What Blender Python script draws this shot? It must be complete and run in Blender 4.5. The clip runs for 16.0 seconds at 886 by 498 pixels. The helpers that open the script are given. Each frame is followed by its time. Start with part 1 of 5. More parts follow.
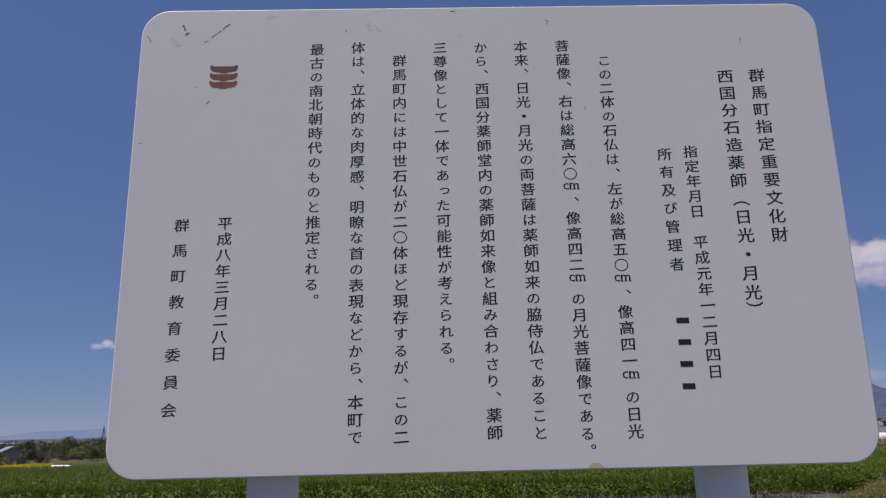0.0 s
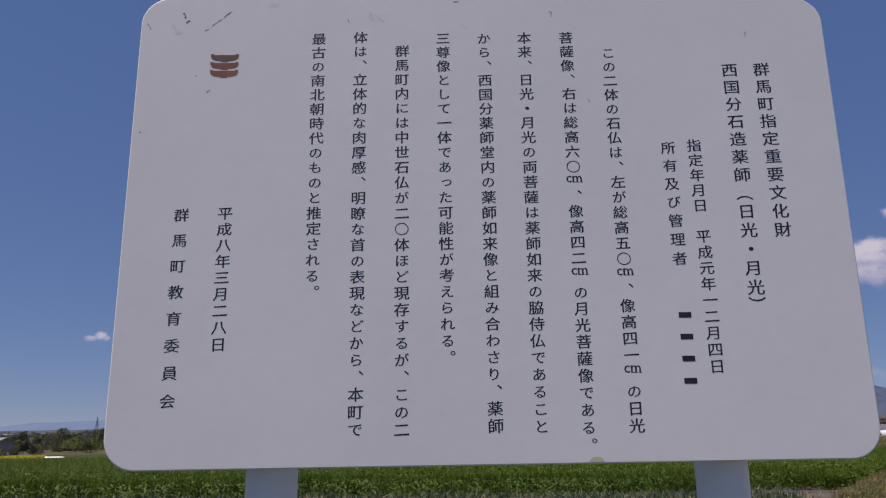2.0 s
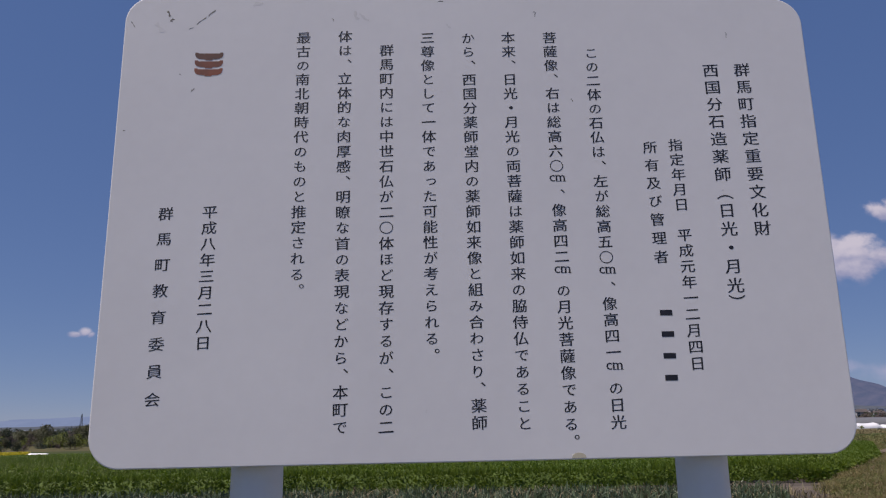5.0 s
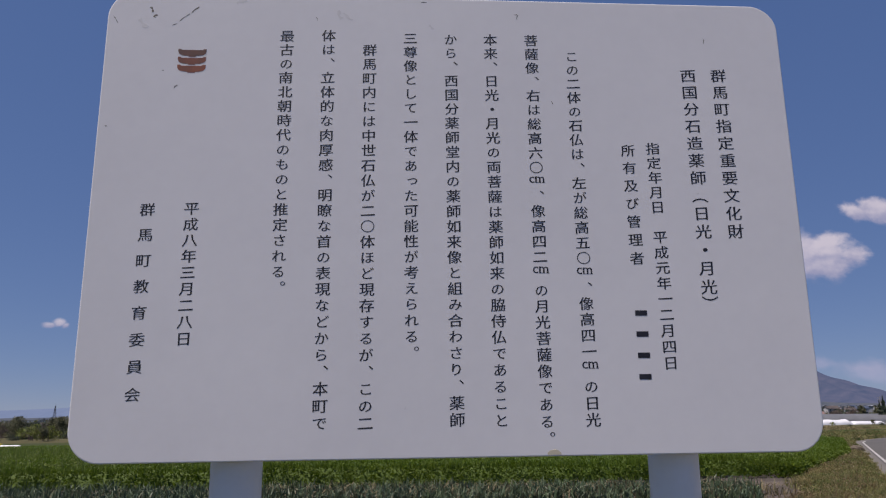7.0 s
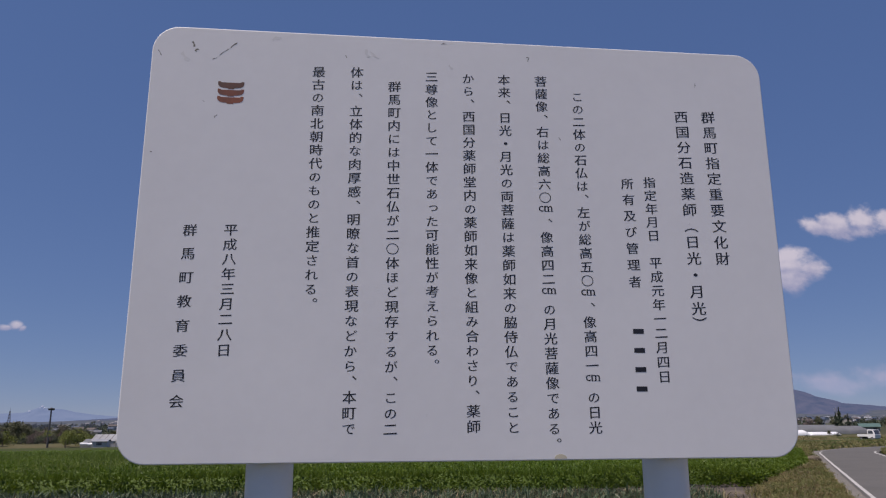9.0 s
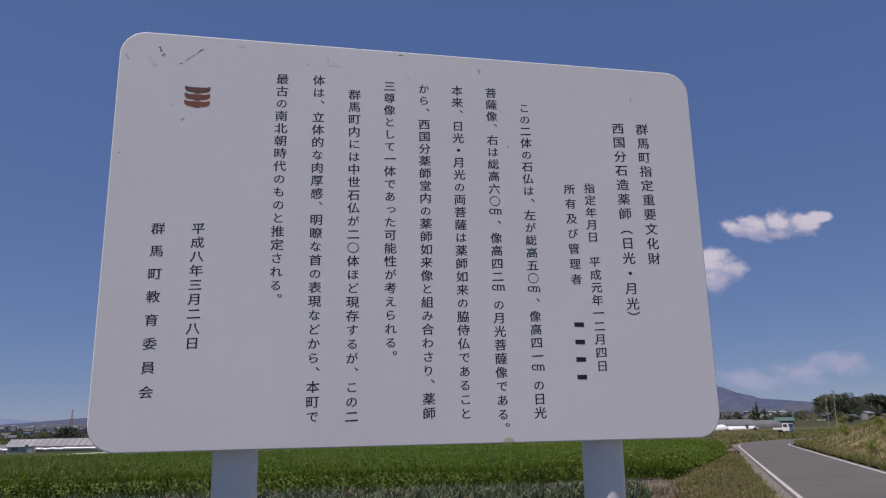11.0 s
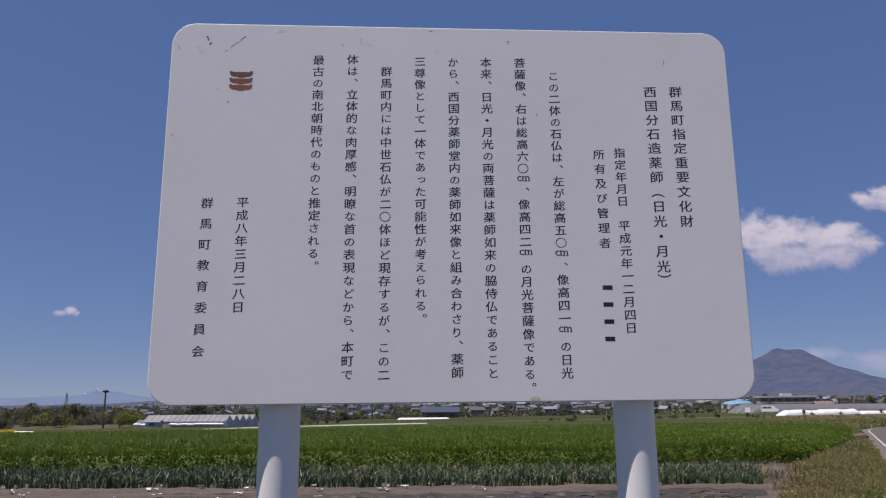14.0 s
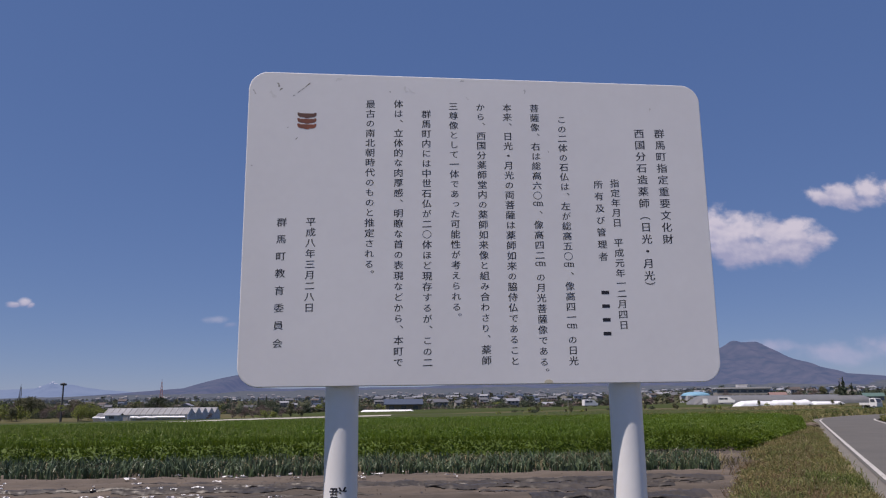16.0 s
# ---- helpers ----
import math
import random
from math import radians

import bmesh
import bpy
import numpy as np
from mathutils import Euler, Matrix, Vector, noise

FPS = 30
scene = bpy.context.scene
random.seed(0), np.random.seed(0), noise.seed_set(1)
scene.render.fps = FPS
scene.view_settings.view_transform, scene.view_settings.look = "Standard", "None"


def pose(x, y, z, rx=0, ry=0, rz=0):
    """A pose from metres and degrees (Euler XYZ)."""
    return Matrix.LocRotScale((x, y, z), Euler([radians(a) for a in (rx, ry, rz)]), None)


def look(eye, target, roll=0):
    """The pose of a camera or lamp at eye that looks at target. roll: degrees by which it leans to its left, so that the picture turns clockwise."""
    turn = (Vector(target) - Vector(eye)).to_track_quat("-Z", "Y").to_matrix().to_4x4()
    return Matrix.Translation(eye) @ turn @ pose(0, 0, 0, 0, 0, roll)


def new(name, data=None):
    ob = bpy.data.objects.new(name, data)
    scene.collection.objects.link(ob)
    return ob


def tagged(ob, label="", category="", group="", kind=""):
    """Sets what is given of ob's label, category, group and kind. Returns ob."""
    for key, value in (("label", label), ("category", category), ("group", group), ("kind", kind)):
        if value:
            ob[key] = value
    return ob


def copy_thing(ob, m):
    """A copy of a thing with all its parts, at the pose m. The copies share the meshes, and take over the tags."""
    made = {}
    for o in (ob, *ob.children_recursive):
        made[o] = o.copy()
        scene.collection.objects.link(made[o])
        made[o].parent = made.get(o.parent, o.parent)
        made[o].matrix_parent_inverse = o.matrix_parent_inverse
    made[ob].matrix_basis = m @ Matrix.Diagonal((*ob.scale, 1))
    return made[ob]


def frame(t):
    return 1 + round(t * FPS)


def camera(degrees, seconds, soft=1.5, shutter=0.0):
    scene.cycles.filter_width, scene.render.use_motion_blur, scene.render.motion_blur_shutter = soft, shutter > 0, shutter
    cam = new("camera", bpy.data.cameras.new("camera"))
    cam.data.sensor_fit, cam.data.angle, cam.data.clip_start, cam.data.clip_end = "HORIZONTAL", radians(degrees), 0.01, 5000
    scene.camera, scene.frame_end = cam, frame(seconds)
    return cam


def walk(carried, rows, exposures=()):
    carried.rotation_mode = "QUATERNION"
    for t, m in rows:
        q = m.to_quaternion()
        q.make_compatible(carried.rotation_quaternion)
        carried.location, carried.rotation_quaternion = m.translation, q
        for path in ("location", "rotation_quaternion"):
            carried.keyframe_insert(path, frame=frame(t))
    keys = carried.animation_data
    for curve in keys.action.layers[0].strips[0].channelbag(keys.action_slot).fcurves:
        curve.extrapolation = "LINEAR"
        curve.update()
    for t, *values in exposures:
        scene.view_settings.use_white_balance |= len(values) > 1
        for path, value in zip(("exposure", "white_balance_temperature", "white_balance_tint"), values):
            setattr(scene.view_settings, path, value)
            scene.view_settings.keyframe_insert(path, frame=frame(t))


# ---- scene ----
cam = camera(60.6, 16.0, soft=1.2)
PATH = [
    (0, (0.027, -0.015, 1.512), (0.042, 1.924, 2.002), -1.1),
    (0.5, (0.02, -0.012, 1.511), (0.036, 1.928, 1.999), -1.0),
    (1, (0.017, -0.016, 1.513), (0.032, 1.925, 1.996), -1.0),
    (1.5, (0.014, -0.001, 1.509), (0.034, 1.941, 1.988), -0.7),
    (2, (0.014, -0.004, 1.51), (0.041, 1.939, 1.986), -0.7),
    (2.5, (0.013, -0.004, 1.509), (0.046, 1.939, 1.981), -0.8),
    (3, (0.004, 0.005, 1.509), (0.042, 1.949, 1.976), -1.0),
    (3.5, (0.001, 0.01, 1.511), (0.047, 1.954, 1.975), -1.1),
    (4, (0.019, 0.004, 1.511), (0.071, 1.949, 1.975), -1.1),
    (6.5, (0.019, -0.037, 1.519), (0.113, 1.908, 1.973), -0.6),
    (7, (0.017, -0.039, 1.519), (0.132, 1.907, 1.967), -0.6),
    (7.5, (0.017, -0.057, 1.524), (0.15, 1.888, 1.97), -0.7),
    (8, (-0.021, -0.099, 1.527), (0.126, 1.844, 1.979), -0.7),
    (8.5, (-0.064, -0.139, 1.518), (0.104, 1.8, 1.981), -0.5),
    (9, (-0.107, -0.187, 1.516), (0.093, 1.747, 1.983), -0.2),
    (9.5, (-0.14, -0.245, 1.504), (0.114, 1.683, 1.974), -0.1),
    (9.7, (-0.151, -0.268, 1.502), (0.147, 1.653, 1.971), -0.2),
    (11.8, (-0.18, -0.301, 1.463), (0.199, 1.608, 1.924), -1.1),
    (12, (-0.151, -0.279, 1.455), (0.204, 1.637, 1.907), -1.1),
    (12.5, (-0.062, -0.258, 1.444), (0.215, 1.678, 1.863), -1.2),
    (13, (0.006, -0.253, 1.439), (0.187, 1.697, 1.845), -1.2),
    (13.5, (0.035, -0.295, 1.437), (0.124, 1.661, 1.847), -0.9),
    (14, (0.009, -0.389, 1.431), (0.102, 1.564, 1.851), -0.4),
    (14.5, (-0.06, -0.528, 1.443), (0.079, 1.421, 1.869), -0.4),
    (15, (-0.109, -0.622, 1.425), (0.065, 1.324, 1.852), -0.5),
    (15.5, (-0.157, -0.717, 1.413), (0.043, 1.229, 1.827), -0.6),
    (16, (-0.222, -0.828, 1.397), (-0.034, 1.123, 1.797), -0.6),
]
walk(cam, [(t, look(eye, target, roll)) for t, eye, target, roll in PATH], exposures=[(0, 0.12, 6800, 21), (12, 0.13, 6800, 21), (14, 0.21, 6800, 21), (16, 0.21, 6800, 21)])

# ---- sky, sun ----
SUN_EL, SUN_AZ = radians(64), math.atan2(-0.92, -0.39)
SUN_DIR = Vector((math.sin(SUN_AZ) * math.cos(SUN_EL), math.cos(SUN_AZ) * math.cos(SUN_EL), math.sin(SUN_EL)))
world = bpy.data.worlds.new("sky")
scene.world = world
world.use_nodes = True
wn = world.node_tree
sky = wn.nodes.new("ShaderNodeTexSky")
sky.sky_type, sky.sun_disc = "NISHITA", False
sky.sun_elevation, sky.sun_rotation = SUN_EL, SUN_AZ
sky.altitude, sky.air_density, sky.dust_density, sky.ozone_density = 2500, 1.0, 0.0, 4.0
soft_sky, blue_sky = wn.nodes.new("ShaderNodeGamma"), wn.nodes.new("ShaderNodeHueSaturation")
soft_sky.inputs[1].default_value, blue_sky.inputs["Saturation"].default_value = 0.75, 1.12
wn.links.new(sky.outputs[0], soft_sky.inputs[0])
wn.links.new(soft_sky.outputs[0], blue_sky.inputs["Color"])
clear_air = wn.nodes.new("ShaderNodeMix")
clear_air.data_type = "RGBA"
clear_air.inputs[0].default_value, clear_air.inputs[7].default_value = 0.42, (0.66, 1.58, 4.38, 1)
wn.links.new(blue_sky.outputs[0], clear_air.inputs[6])
wn.links.new(clear_air.outputs[2], wn.nodes["Background"].inputs[0])
wn.nodes["Background"].inputs[1].default_value = 0.092
world.cycles.sampling_method = "NONE"
sun = new("sun", bpy.data.lights.new("sun", "SUN"))
sun.data.energy, sun.data.angle, sun.data.color = 4.2, radians(0.53), (1.0, 0.955, 0.86)
sun.matrix_world = look(SUN_DIR * 60, (0, 0, 0))


# ---- materials ----
def mat(name, a, b=None, scale=4.0, rough=0.6, bump=0.0, fine=None, metal=0.0, island=0.0, stretch=(1, 1, 1), spec=0.5, detail=6.0):
    """Two colours mixed by noise at two scales; island: how far each loose piece of the mesh differs in brightness and hue."""
    m = bpy.data.materials.new(name)
    m.use_nodes = True
    nt = m.node_tree
    bs = nt.nodes["Principled BSDF"]
    bs.inputs["Roughness"].default_value, bs.inputs["Metallic"].default_value = rough, metal
    bs.inputs["Specular IOR Level"].default_value = spec
    b = b or tuple(c * 0.75 for c in a)
    tc, mp = nt.nodes.new("ShaderNodeTexCoord"), nt.nodes.new("ShaderNodeMapping")
    mp.inputs["Scale"].default_value = stretch
    nt.links.new(tc.outputs["Object"], mp.inputs[0])
    n1, n2 = nt.nodes.new("ShaderNodeTexNoise"), nt.nodes.new("ShaderNodeTexNoise")
    n1.inputs["Scale"].default_value, n1.inputs["Detail"].default_value = scale, detail
    n2.inputs["Scale"].default_value, n2.inputs["Detail"].default_value = fine or scale * 14, 4.0
    for n in (n1, n2):
        nt.links.new(mp.outputs[0], n.inputs[0])
    add = nt.nodes.new("ShaderNodeMath")
    add.operation = "MULTIPLY_ADD"
    add.inputs[1].default_value = 0.35
    nt.links.new(n2.outputs[0], add.inputs[0])
    nt.links.new(n1.outputs[0], add.inputs[2])
    rp = nt.nodes.new("ShaderNodeMapRange")
    rp.inputs[1].default_value, rp.inputs[2].default_value = 0.45, 0.95
    nt.links.new(add.outputs[0], rp.inputs[0])
    mx = nt.nodes.new("ShaderNodeMix")
    mx.data_type = "RGBA"
    mx.inputs[6].default_value, mx.inputs[7].default_value = (*a, 1), (*b, 1)
    nt.links.new(rp.outputs[0], mx.inputs[0])
    col = mx.outputs[2]
    if island:
        ge, hs = nt.nodes.new("ShaderNodeNewGeometry"), nt.nodes.new("ShaderNodeHueSaturation")
        r1, r2 = nt.nodes.new("ShaderNodeMapRange"), nt.nodes.new("ShaderNodeMapRange")
        r1.inputs[3].default_value, r1.inputs[4].default_value = 1 - island, 1 + island
        r2.inputs[3].default_value, r2.inputs[4].default_value = 0.5 + 0.05 * island, 0.5 - 0.05 * island
        for r, port in ((r1, "Value"), (r2, "Hue")):
            nt.links.new(ge.outputs["Random Per Island"], r.inputs[0])
            nt.links.new(r.outputs[0], hs.inputs[port])
        nt.links.new(col, hs.inputs["Color"])
        col = hs.outputs[0]
    nt.links.new(col, bs.inputs["Base Color"])
    if bump:
        bp = nt.nodes.new("ShaderNodeBump")
        bp.inputs["Strength"].default_value, bp.inputs["Distance"].default_value = bump, 0.02
        nt.links.new(add.outputs[0], bp.inputs["Height"])
        nt.links.new(bp.outputs[0], bs.inputs["Normal"])
    return m


def hazed_mat(name, a, b, scale, glow, glow_amount):
    """A backdrop kilometres away: matte, with the blue haze of the air between painted in as emission."""
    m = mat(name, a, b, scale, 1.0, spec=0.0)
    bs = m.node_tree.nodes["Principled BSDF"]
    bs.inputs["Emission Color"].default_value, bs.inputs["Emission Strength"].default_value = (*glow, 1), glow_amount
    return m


def cloud_mat(name, lobes, base, dense, soft, top, low, span):
    """White vapour: billows round a few centres, frayed by noise, with a thin flat base. It glows; the brighter sunward
    side and grey underside are painted into the emission.
    """
    m = bpy.data.materials.new(name)
    m.use_nodes = True
    nt = m.node_tree
    nt.nodes.remove(nt.nodes["Principled BSDF"])
    out = nt.nodes["Material Output"]

    def maths(op, a, b=0.0, c=0.0):
        n = nt.nodes.new("ShaderNodeMath")
        n.operation = op
        for port, v in zip(n.inputs, (a, b, c)):
            if isinstance(v, (int, float)):
                port.default_value = v
            else:
                nt.links.new(v, port)
        return n.outputs[0]

    def fbm(vec, scale, rough):
        n = nt.nodes.new("ShaderNodeTexNoise")
        n.inputs["Scale"].default_value, n.inputs["Detail"].default_value, n.inputs["Roughness"].default_value = scale, 8, rough
        nt.links.new(vec, n.inputs[0])
        return n.outputs[0]

    def shifted(dx, dz, sz=1.4):
        n = nt.nodes.new("ShaderNodeMapping")
        n.inputs["Location"].default_value, n.inputs["Scale"].default_value = (dx, 0, dz), (1, 1, sz)
        nt.links.new(tc.outputs["Object"], n.inputs[0])
        return n.outputs[0]

    tc, sp = nt.nodes.new("ShaderNodeTexCoord"), nt.nodes.new("ShaderNodeSeparateXYZ")
    nt.links.new(tc.outputs["Object"], sp.inputs[0])
    field = None
    for cx, cz, rx, rz in lobes:
        dx = maths("DIVIDE", maths("SUBTRACT", sp.outputs["X"], cx), rx)
        dz = maths("DIVIDE", maths("SUBTRACT", sp.outputs["Z"], cz), rz)
        f = maths("SUBTRACT", 1.0, maths("SQRT", maths("ADD", maths("MULTIPLY", dx, dx), maths("MULTIPLY", dz, dz))))
        field = f if field is None else maths("SMOOTH_MAX", field, f, 0.25)
    big, fine = fbm(shifted(0, 0), 0.0065, 0.52), fbm(shifted(50, 90), 0.022, 0.5)
    body = maths("ADD", field, maths("MULTIPLY_ADD", big, 1.9, maths("MULTIPLY_ADD", fine, 0.35, -1.12)))
    al = nt.nodes.new("ShaderNodeMapRange")
    al.interpolation_type = "SMOOTHSTEP"
    al.inputs[1].default_value, al.inputs[2].default_value, al.inputs[4].default_value = 0.0, soft, dense
    nt.links.new(body, al.inputs[0])
    flat = nt.nodes.new("ShaderNodeMapRange")
    flat.interpolation_type = "SMOOTHSTEP"
    flat.inputs[1].default_value, flat.inputs[2].default_value = base, base + span * 0.28
    nt.links.new(maths("MULTIPLY_ADD", big, span * 0.35, maths("SUBTRACT", sp.outputs["Z"], span * 0.17)), flat.inputs[0])
    alpha = maths("MULTIPLY", al.outputs[0], flat.outputs[0])
    # painted sunlight: noise relief and height pick the lit or shaded colour
    relief = maths("SUBTRACT", fbm(shifted(0, 0), 0.008, 0.42), fbm(shifted(16, -24), 0.008, 0.42))
    height = maths("DIVIDE", maths("SUBTRACT", sp.outputs["Z"], base + span * 0.08), span * 0.75)
    lit = nt.nodes.new("ShaderNodeMapRange")
    lit.interpolation_type = "SMOOTHSTEP"
    lit.inputs[1].default_value, lit.inputs[2].default_value = 0.15, 1.05
    nt.links.new(maths("MULTIPLY_ADD", relief, 1.9, maths("MULTIPLY_ADD", body, 0.12, height)), lit.inputs[0])
    mx, em = nt.nodes.new("ShaderNodeMix"), nt.nodes.new("ShaderNodeEmission")
    mx.data_type = "RGBA"
    mx.inputs[6].default_value, mx.inputs[7].default_value = (*low, 1), (*top, 1)
    nt.links.new(lit.outputs[0], mx.inputs[0])
    nt.links.new(mx.outputs[2], em.inputs[0])
    tr, ms = nt.nodes.new("ShaderNodeBsdfTransparent"), nt.nodes.new("ShaderNodeMixShader")
    nt.links.new(alpha, ms.inputs[0])
    nt.links.new(tr.outputs[0], ms.inputs[1])
    nt.links.new(em.outputs[0], ms.inputs[2])
    nt.links.new(ms.outputs[0], out.inputs[0])
    return m


def thin(m, amount):
    """Lets part of the light through, as leaves do."""
    nt = m.node_tree
    bs, out = nt.nodes["Principled BSDF"], nt.nodes["Material Output"]
    tl, ms = nt.nodes.new("ShaderNodeBsdfTranslucent"), nt.nodes.new("ShaderNodeMixShader")
    nt.links.new(bs.inputs["Base Color"].links[0].from_socket, tl.inputs[0])
    ms.inputs[0].default_value = amount
    nt.links.new(bs.outputs[0], ms.inputs[1])
    nt.links.new(tl.outputs[0], ms.inputs[2])
    nt.links.new(ms.outputs[0], out.inputs[0])
    return m


M_PANEL = mat("white_enamel", (0.86, 0.85, 0.855), (0.80, 0.79, 0.80), 3.0, 0.38, 0.03, fine=40)
M_POST = mat("white_post_paint", (0.80, 0.80, 0.81), (0.75, 0.75, 0.76), 6.0, 0.32, 0.03)
M_INK = mat("black_ink", (0.012, 0.012, 0.02), (0.025, 0.025, 0.035), 60, 0.5)
M_RED = mat("faded_red_paint", (0.25, 0.080, 0.045), (0.17, 0.065, 0.042), 60, 0.5)
M_BROWN = mat("faded_brown_paint", (0.17, 0.072, 0.048), (0.09, 0.055, 0.046), 60, 0.5)
M_ORANGE = mat("faded_orange_paint", (0.33, 0.095, 0.045), (0.20, 0.070, 0.042), 60, 0.5)
M_DIRT = mat("dried_dirt", (0.11, 0.10, 0.085), (0.30, 0.28, 0.25), 110, 0.9)
M_GRIME = mat("grey_smudge", (0.72, 0.71, 0.70), (0.79, 0.78, 0.785), 90, 0.45)
M_TAPE = mat("yellowed_tape", (0.66, 0.60, 0.45), (0.60, 0.54, 0.40), 60, 0.5)
M_STEEL = mat("galvanised_steel", (0.42, 0.43, 0.44), (0.33, 0.34, 0.35), 20, 0.4, metal=0.8)
M_GROUND = mat("farmland", (0.042, 0.052, 0.026), (0.072, 0.070, 0.045), 0.03, 0.95, 0.2, fine=0.7, spec=0.05)
M_SOIL = mat("tilled_soil", (0.044, 0.037, 0.031), (0.142, 0.114, 0.092), 1.5, 0.95, 0.9, fine=15, stretch=(0.10, 1, 1))
M_FILM = mat("grey_mulch_film", (0.030, 0.027, 0.025), (0.075, 0.064, 0.053), 1.6, 0.5, 0.5, fine=14, stretch=(0.25, 1, 1))
# white for real plastic scraps and for painted sun glints on film
M_SCRAP_GLINT = mat("white_scrap_and_glint", (0.80, 0.80, 0.80), (0.66, 0.66, 0.66), 8, 0.25, 0.3)
M_ASPHALT = mat("asphalt", (0.107, 0.102, 0.094), (0.079, 0.076, 0.071), 0.5, 0.9, 0.25, fine=60)
M_SHOULDER = mat("gritty_asphalt_shoulder", (0.17, 0.155, 0.135), (0.125, 0.12, 0.11), 1.2, 0.95, 0.3, fine=50)
M_LINE = mat("worn_white_road_paint", (0.50, 0.49, 0.47), (0.33, 0.32, 0.30), 2.5, 0.7, fine=30)
M_LEEK = mat("leek_leaf", (0.050, 0.088, 0.044), (0.085, 0.122, 0.060), 1.2, 0.5, island=0.45)
M_LEEKDRY = mat("dry_leek_leaf", (0.20, 0.17, 0.09), (0.15, 0.13, 0.07), 1.2, 0.7, island=0.3)
M_CROP = thin(mat("crop_leaf", (0.078, 0.142, 0.007), (0.118, 0.178, 0.011), 0.10, 0.6, island=0.18, fine=1.2), 0.4)
# green darkened to paint the shade between the crop leaves
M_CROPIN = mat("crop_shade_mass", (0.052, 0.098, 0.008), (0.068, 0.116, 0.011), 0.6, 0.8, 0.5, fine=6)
M_STALK = thin(mat("crop_stalk", (0.100, 0.150, 0.022), (0.150, 0.190, 0.040), 0.12, 0.65, island=0.25, fine=1.0), 0.35)
M_GRASS = thin(mat("verge_grass", (0.072, 0.134, 0.020), (0.262, 0.198, 0.090), 0.60, 0.75, island=0.45, fine=2.2), 0.3)
M_HERB = thin(mat("verge_herb_leaf", (0.080, 0.135, 0.030), (0.235, 0.185, 0.090), 0.9, 0.7, island=0.5, fine=3), 0.3)
M_DRYGRASS = mat("dry_grass", (0.26, 0.215, 0.11), (0.20, 0.17, 0.08), 0.5, 0.8, island=0.35)
M_SEED = mat("pale_seed_head", (0.34, 0.30, 0.20), (0.26, 0.22, 0.14), 3, 0.9, island=0.3)
M_BROWNWEED = thin(mat("brown_weed", (0.190, 0.125, 0.070), (0.130, 0.100, 0.045), 0.8, 0.8, island=0.35), 0.25)
M_VERGE = mat("verge_earth", (0.115, 0.108, 0.046), (0.245, 0.175, 0.112), 0.6, 0.95, 0.5, fine=7)


# ---- mesh helpers ----
def part(name, bm, material, parent=None, label=""):
    me = bpy.data.meshes.new(name)
    bm.to_mesh(me)
    bm.free()
    return link(name, me, material, parent, label)


def link(name, me, material=None, parent=None, label=""):
    if material and not me.materials:
        me.materials.append(material)
    ob = new(name, me)
    if parent:
        ob.parent = parent
    if label:
        ob["label"] = label
    return ob


def thing(name, at, label, category, group="", kind="", turn=0.0):
    ob = new(name)
    ob.empty_display_size = 0.2
    ob.matrix_world = Matrix.Translation(at) @ Matrix.Rotation(turn, 4, "Z")
    return tagged(ob, label, category, group, kind)


def array_mesh(name, verts, faces, material, smooth=False):
    """A mesh from arrays: verts (n, 3), faces (m, 3 or 4)."""
    me = bpy.data.meshes.new(name)
    verts, faces = np.asarray(verts, float), np.asarray(faces, int)
    k = faces.shape[1]
    me.vertices.add(len(verts))
    me.vertices.foreach_set("co", verts.ravel())
    me.loops.add(faces.size)
    me.loops.foreach_set("vertex_index", faces.ravel())
    me.polygons.add(len(faces))
    me.polygons.foreach_set("loop_start", np.arange(0, faces.size, k))
    me.polygons.foreach_set("use_smooth", np.full(len(faces), smooth))
    me.update(calc_edges=True)
    me.materials.append(material)
    return me


def box(bm, x0, x1, y0, y1, z0, z1, bevel=0.0):
    r = bmesh.ops.create_cube(bm, size=1)
    for v in r["verts"]:
        v.co = Vector(((x0 + x1) / 2 + v.co.x * (x1 - x0), (y0 + y1) / 2 + v.co.y * (y1 - y0), (z0 + z1) / 2 + v.co.z * (z1 - z0)))
    if bevel:
        es = list({e for v in r["verts"] for e in v.link_edges})
        bmesh.ops.bevel(bm, geom=es, offset=bevel, segments=2, profile=0.5, affect="EDGES")
    return bm


def cyl(bm, x, y, z0, z1, r0, r1=None, seg=16):
    r = bmesh.ops.create_cone(bm, cap_ends=True, segments=seg, radius1=r0, radius2=r0 if r1 is None else r1, depth=z1 - z0)
    bmesh.ops.translate(bm, verts=r["verts"], vec=(x, y, (z0 + z1) / 2))
    return bm


def slab(outline, y0, y1, bevel=0.0, seg=3):
    """An upright plate: an outline of (x, z) given depth from y0 (front) to y1."""
    bm = bmesh.new()
    f = bm.faces.new([bm.verts.new((x, y0, z)) for x, z in outline])
    r = bmesh.ops.extrude_face_region(bm, geom=[f])
    bmesh.ops.translate(bm, verts=[e for e in r["geom"] if isinstance(e, bmesh.types.BMVert)], vec=(0, y1 - y0, 0))
    bmesh.ops.recalc_face_normals(bm, faces=bm.faces)
    if bevel:
        es = [e for e in bm.edges if abs(e.verts[0].co.y - y0) < 1e-6 and abs(e.verts[1].co.y - y0) < 1e-6]
        bmesh.ops.bevel(bm, geom=es, offset=bevel, segments=seg, profile=0.5, affect="EDGES")
    return bm


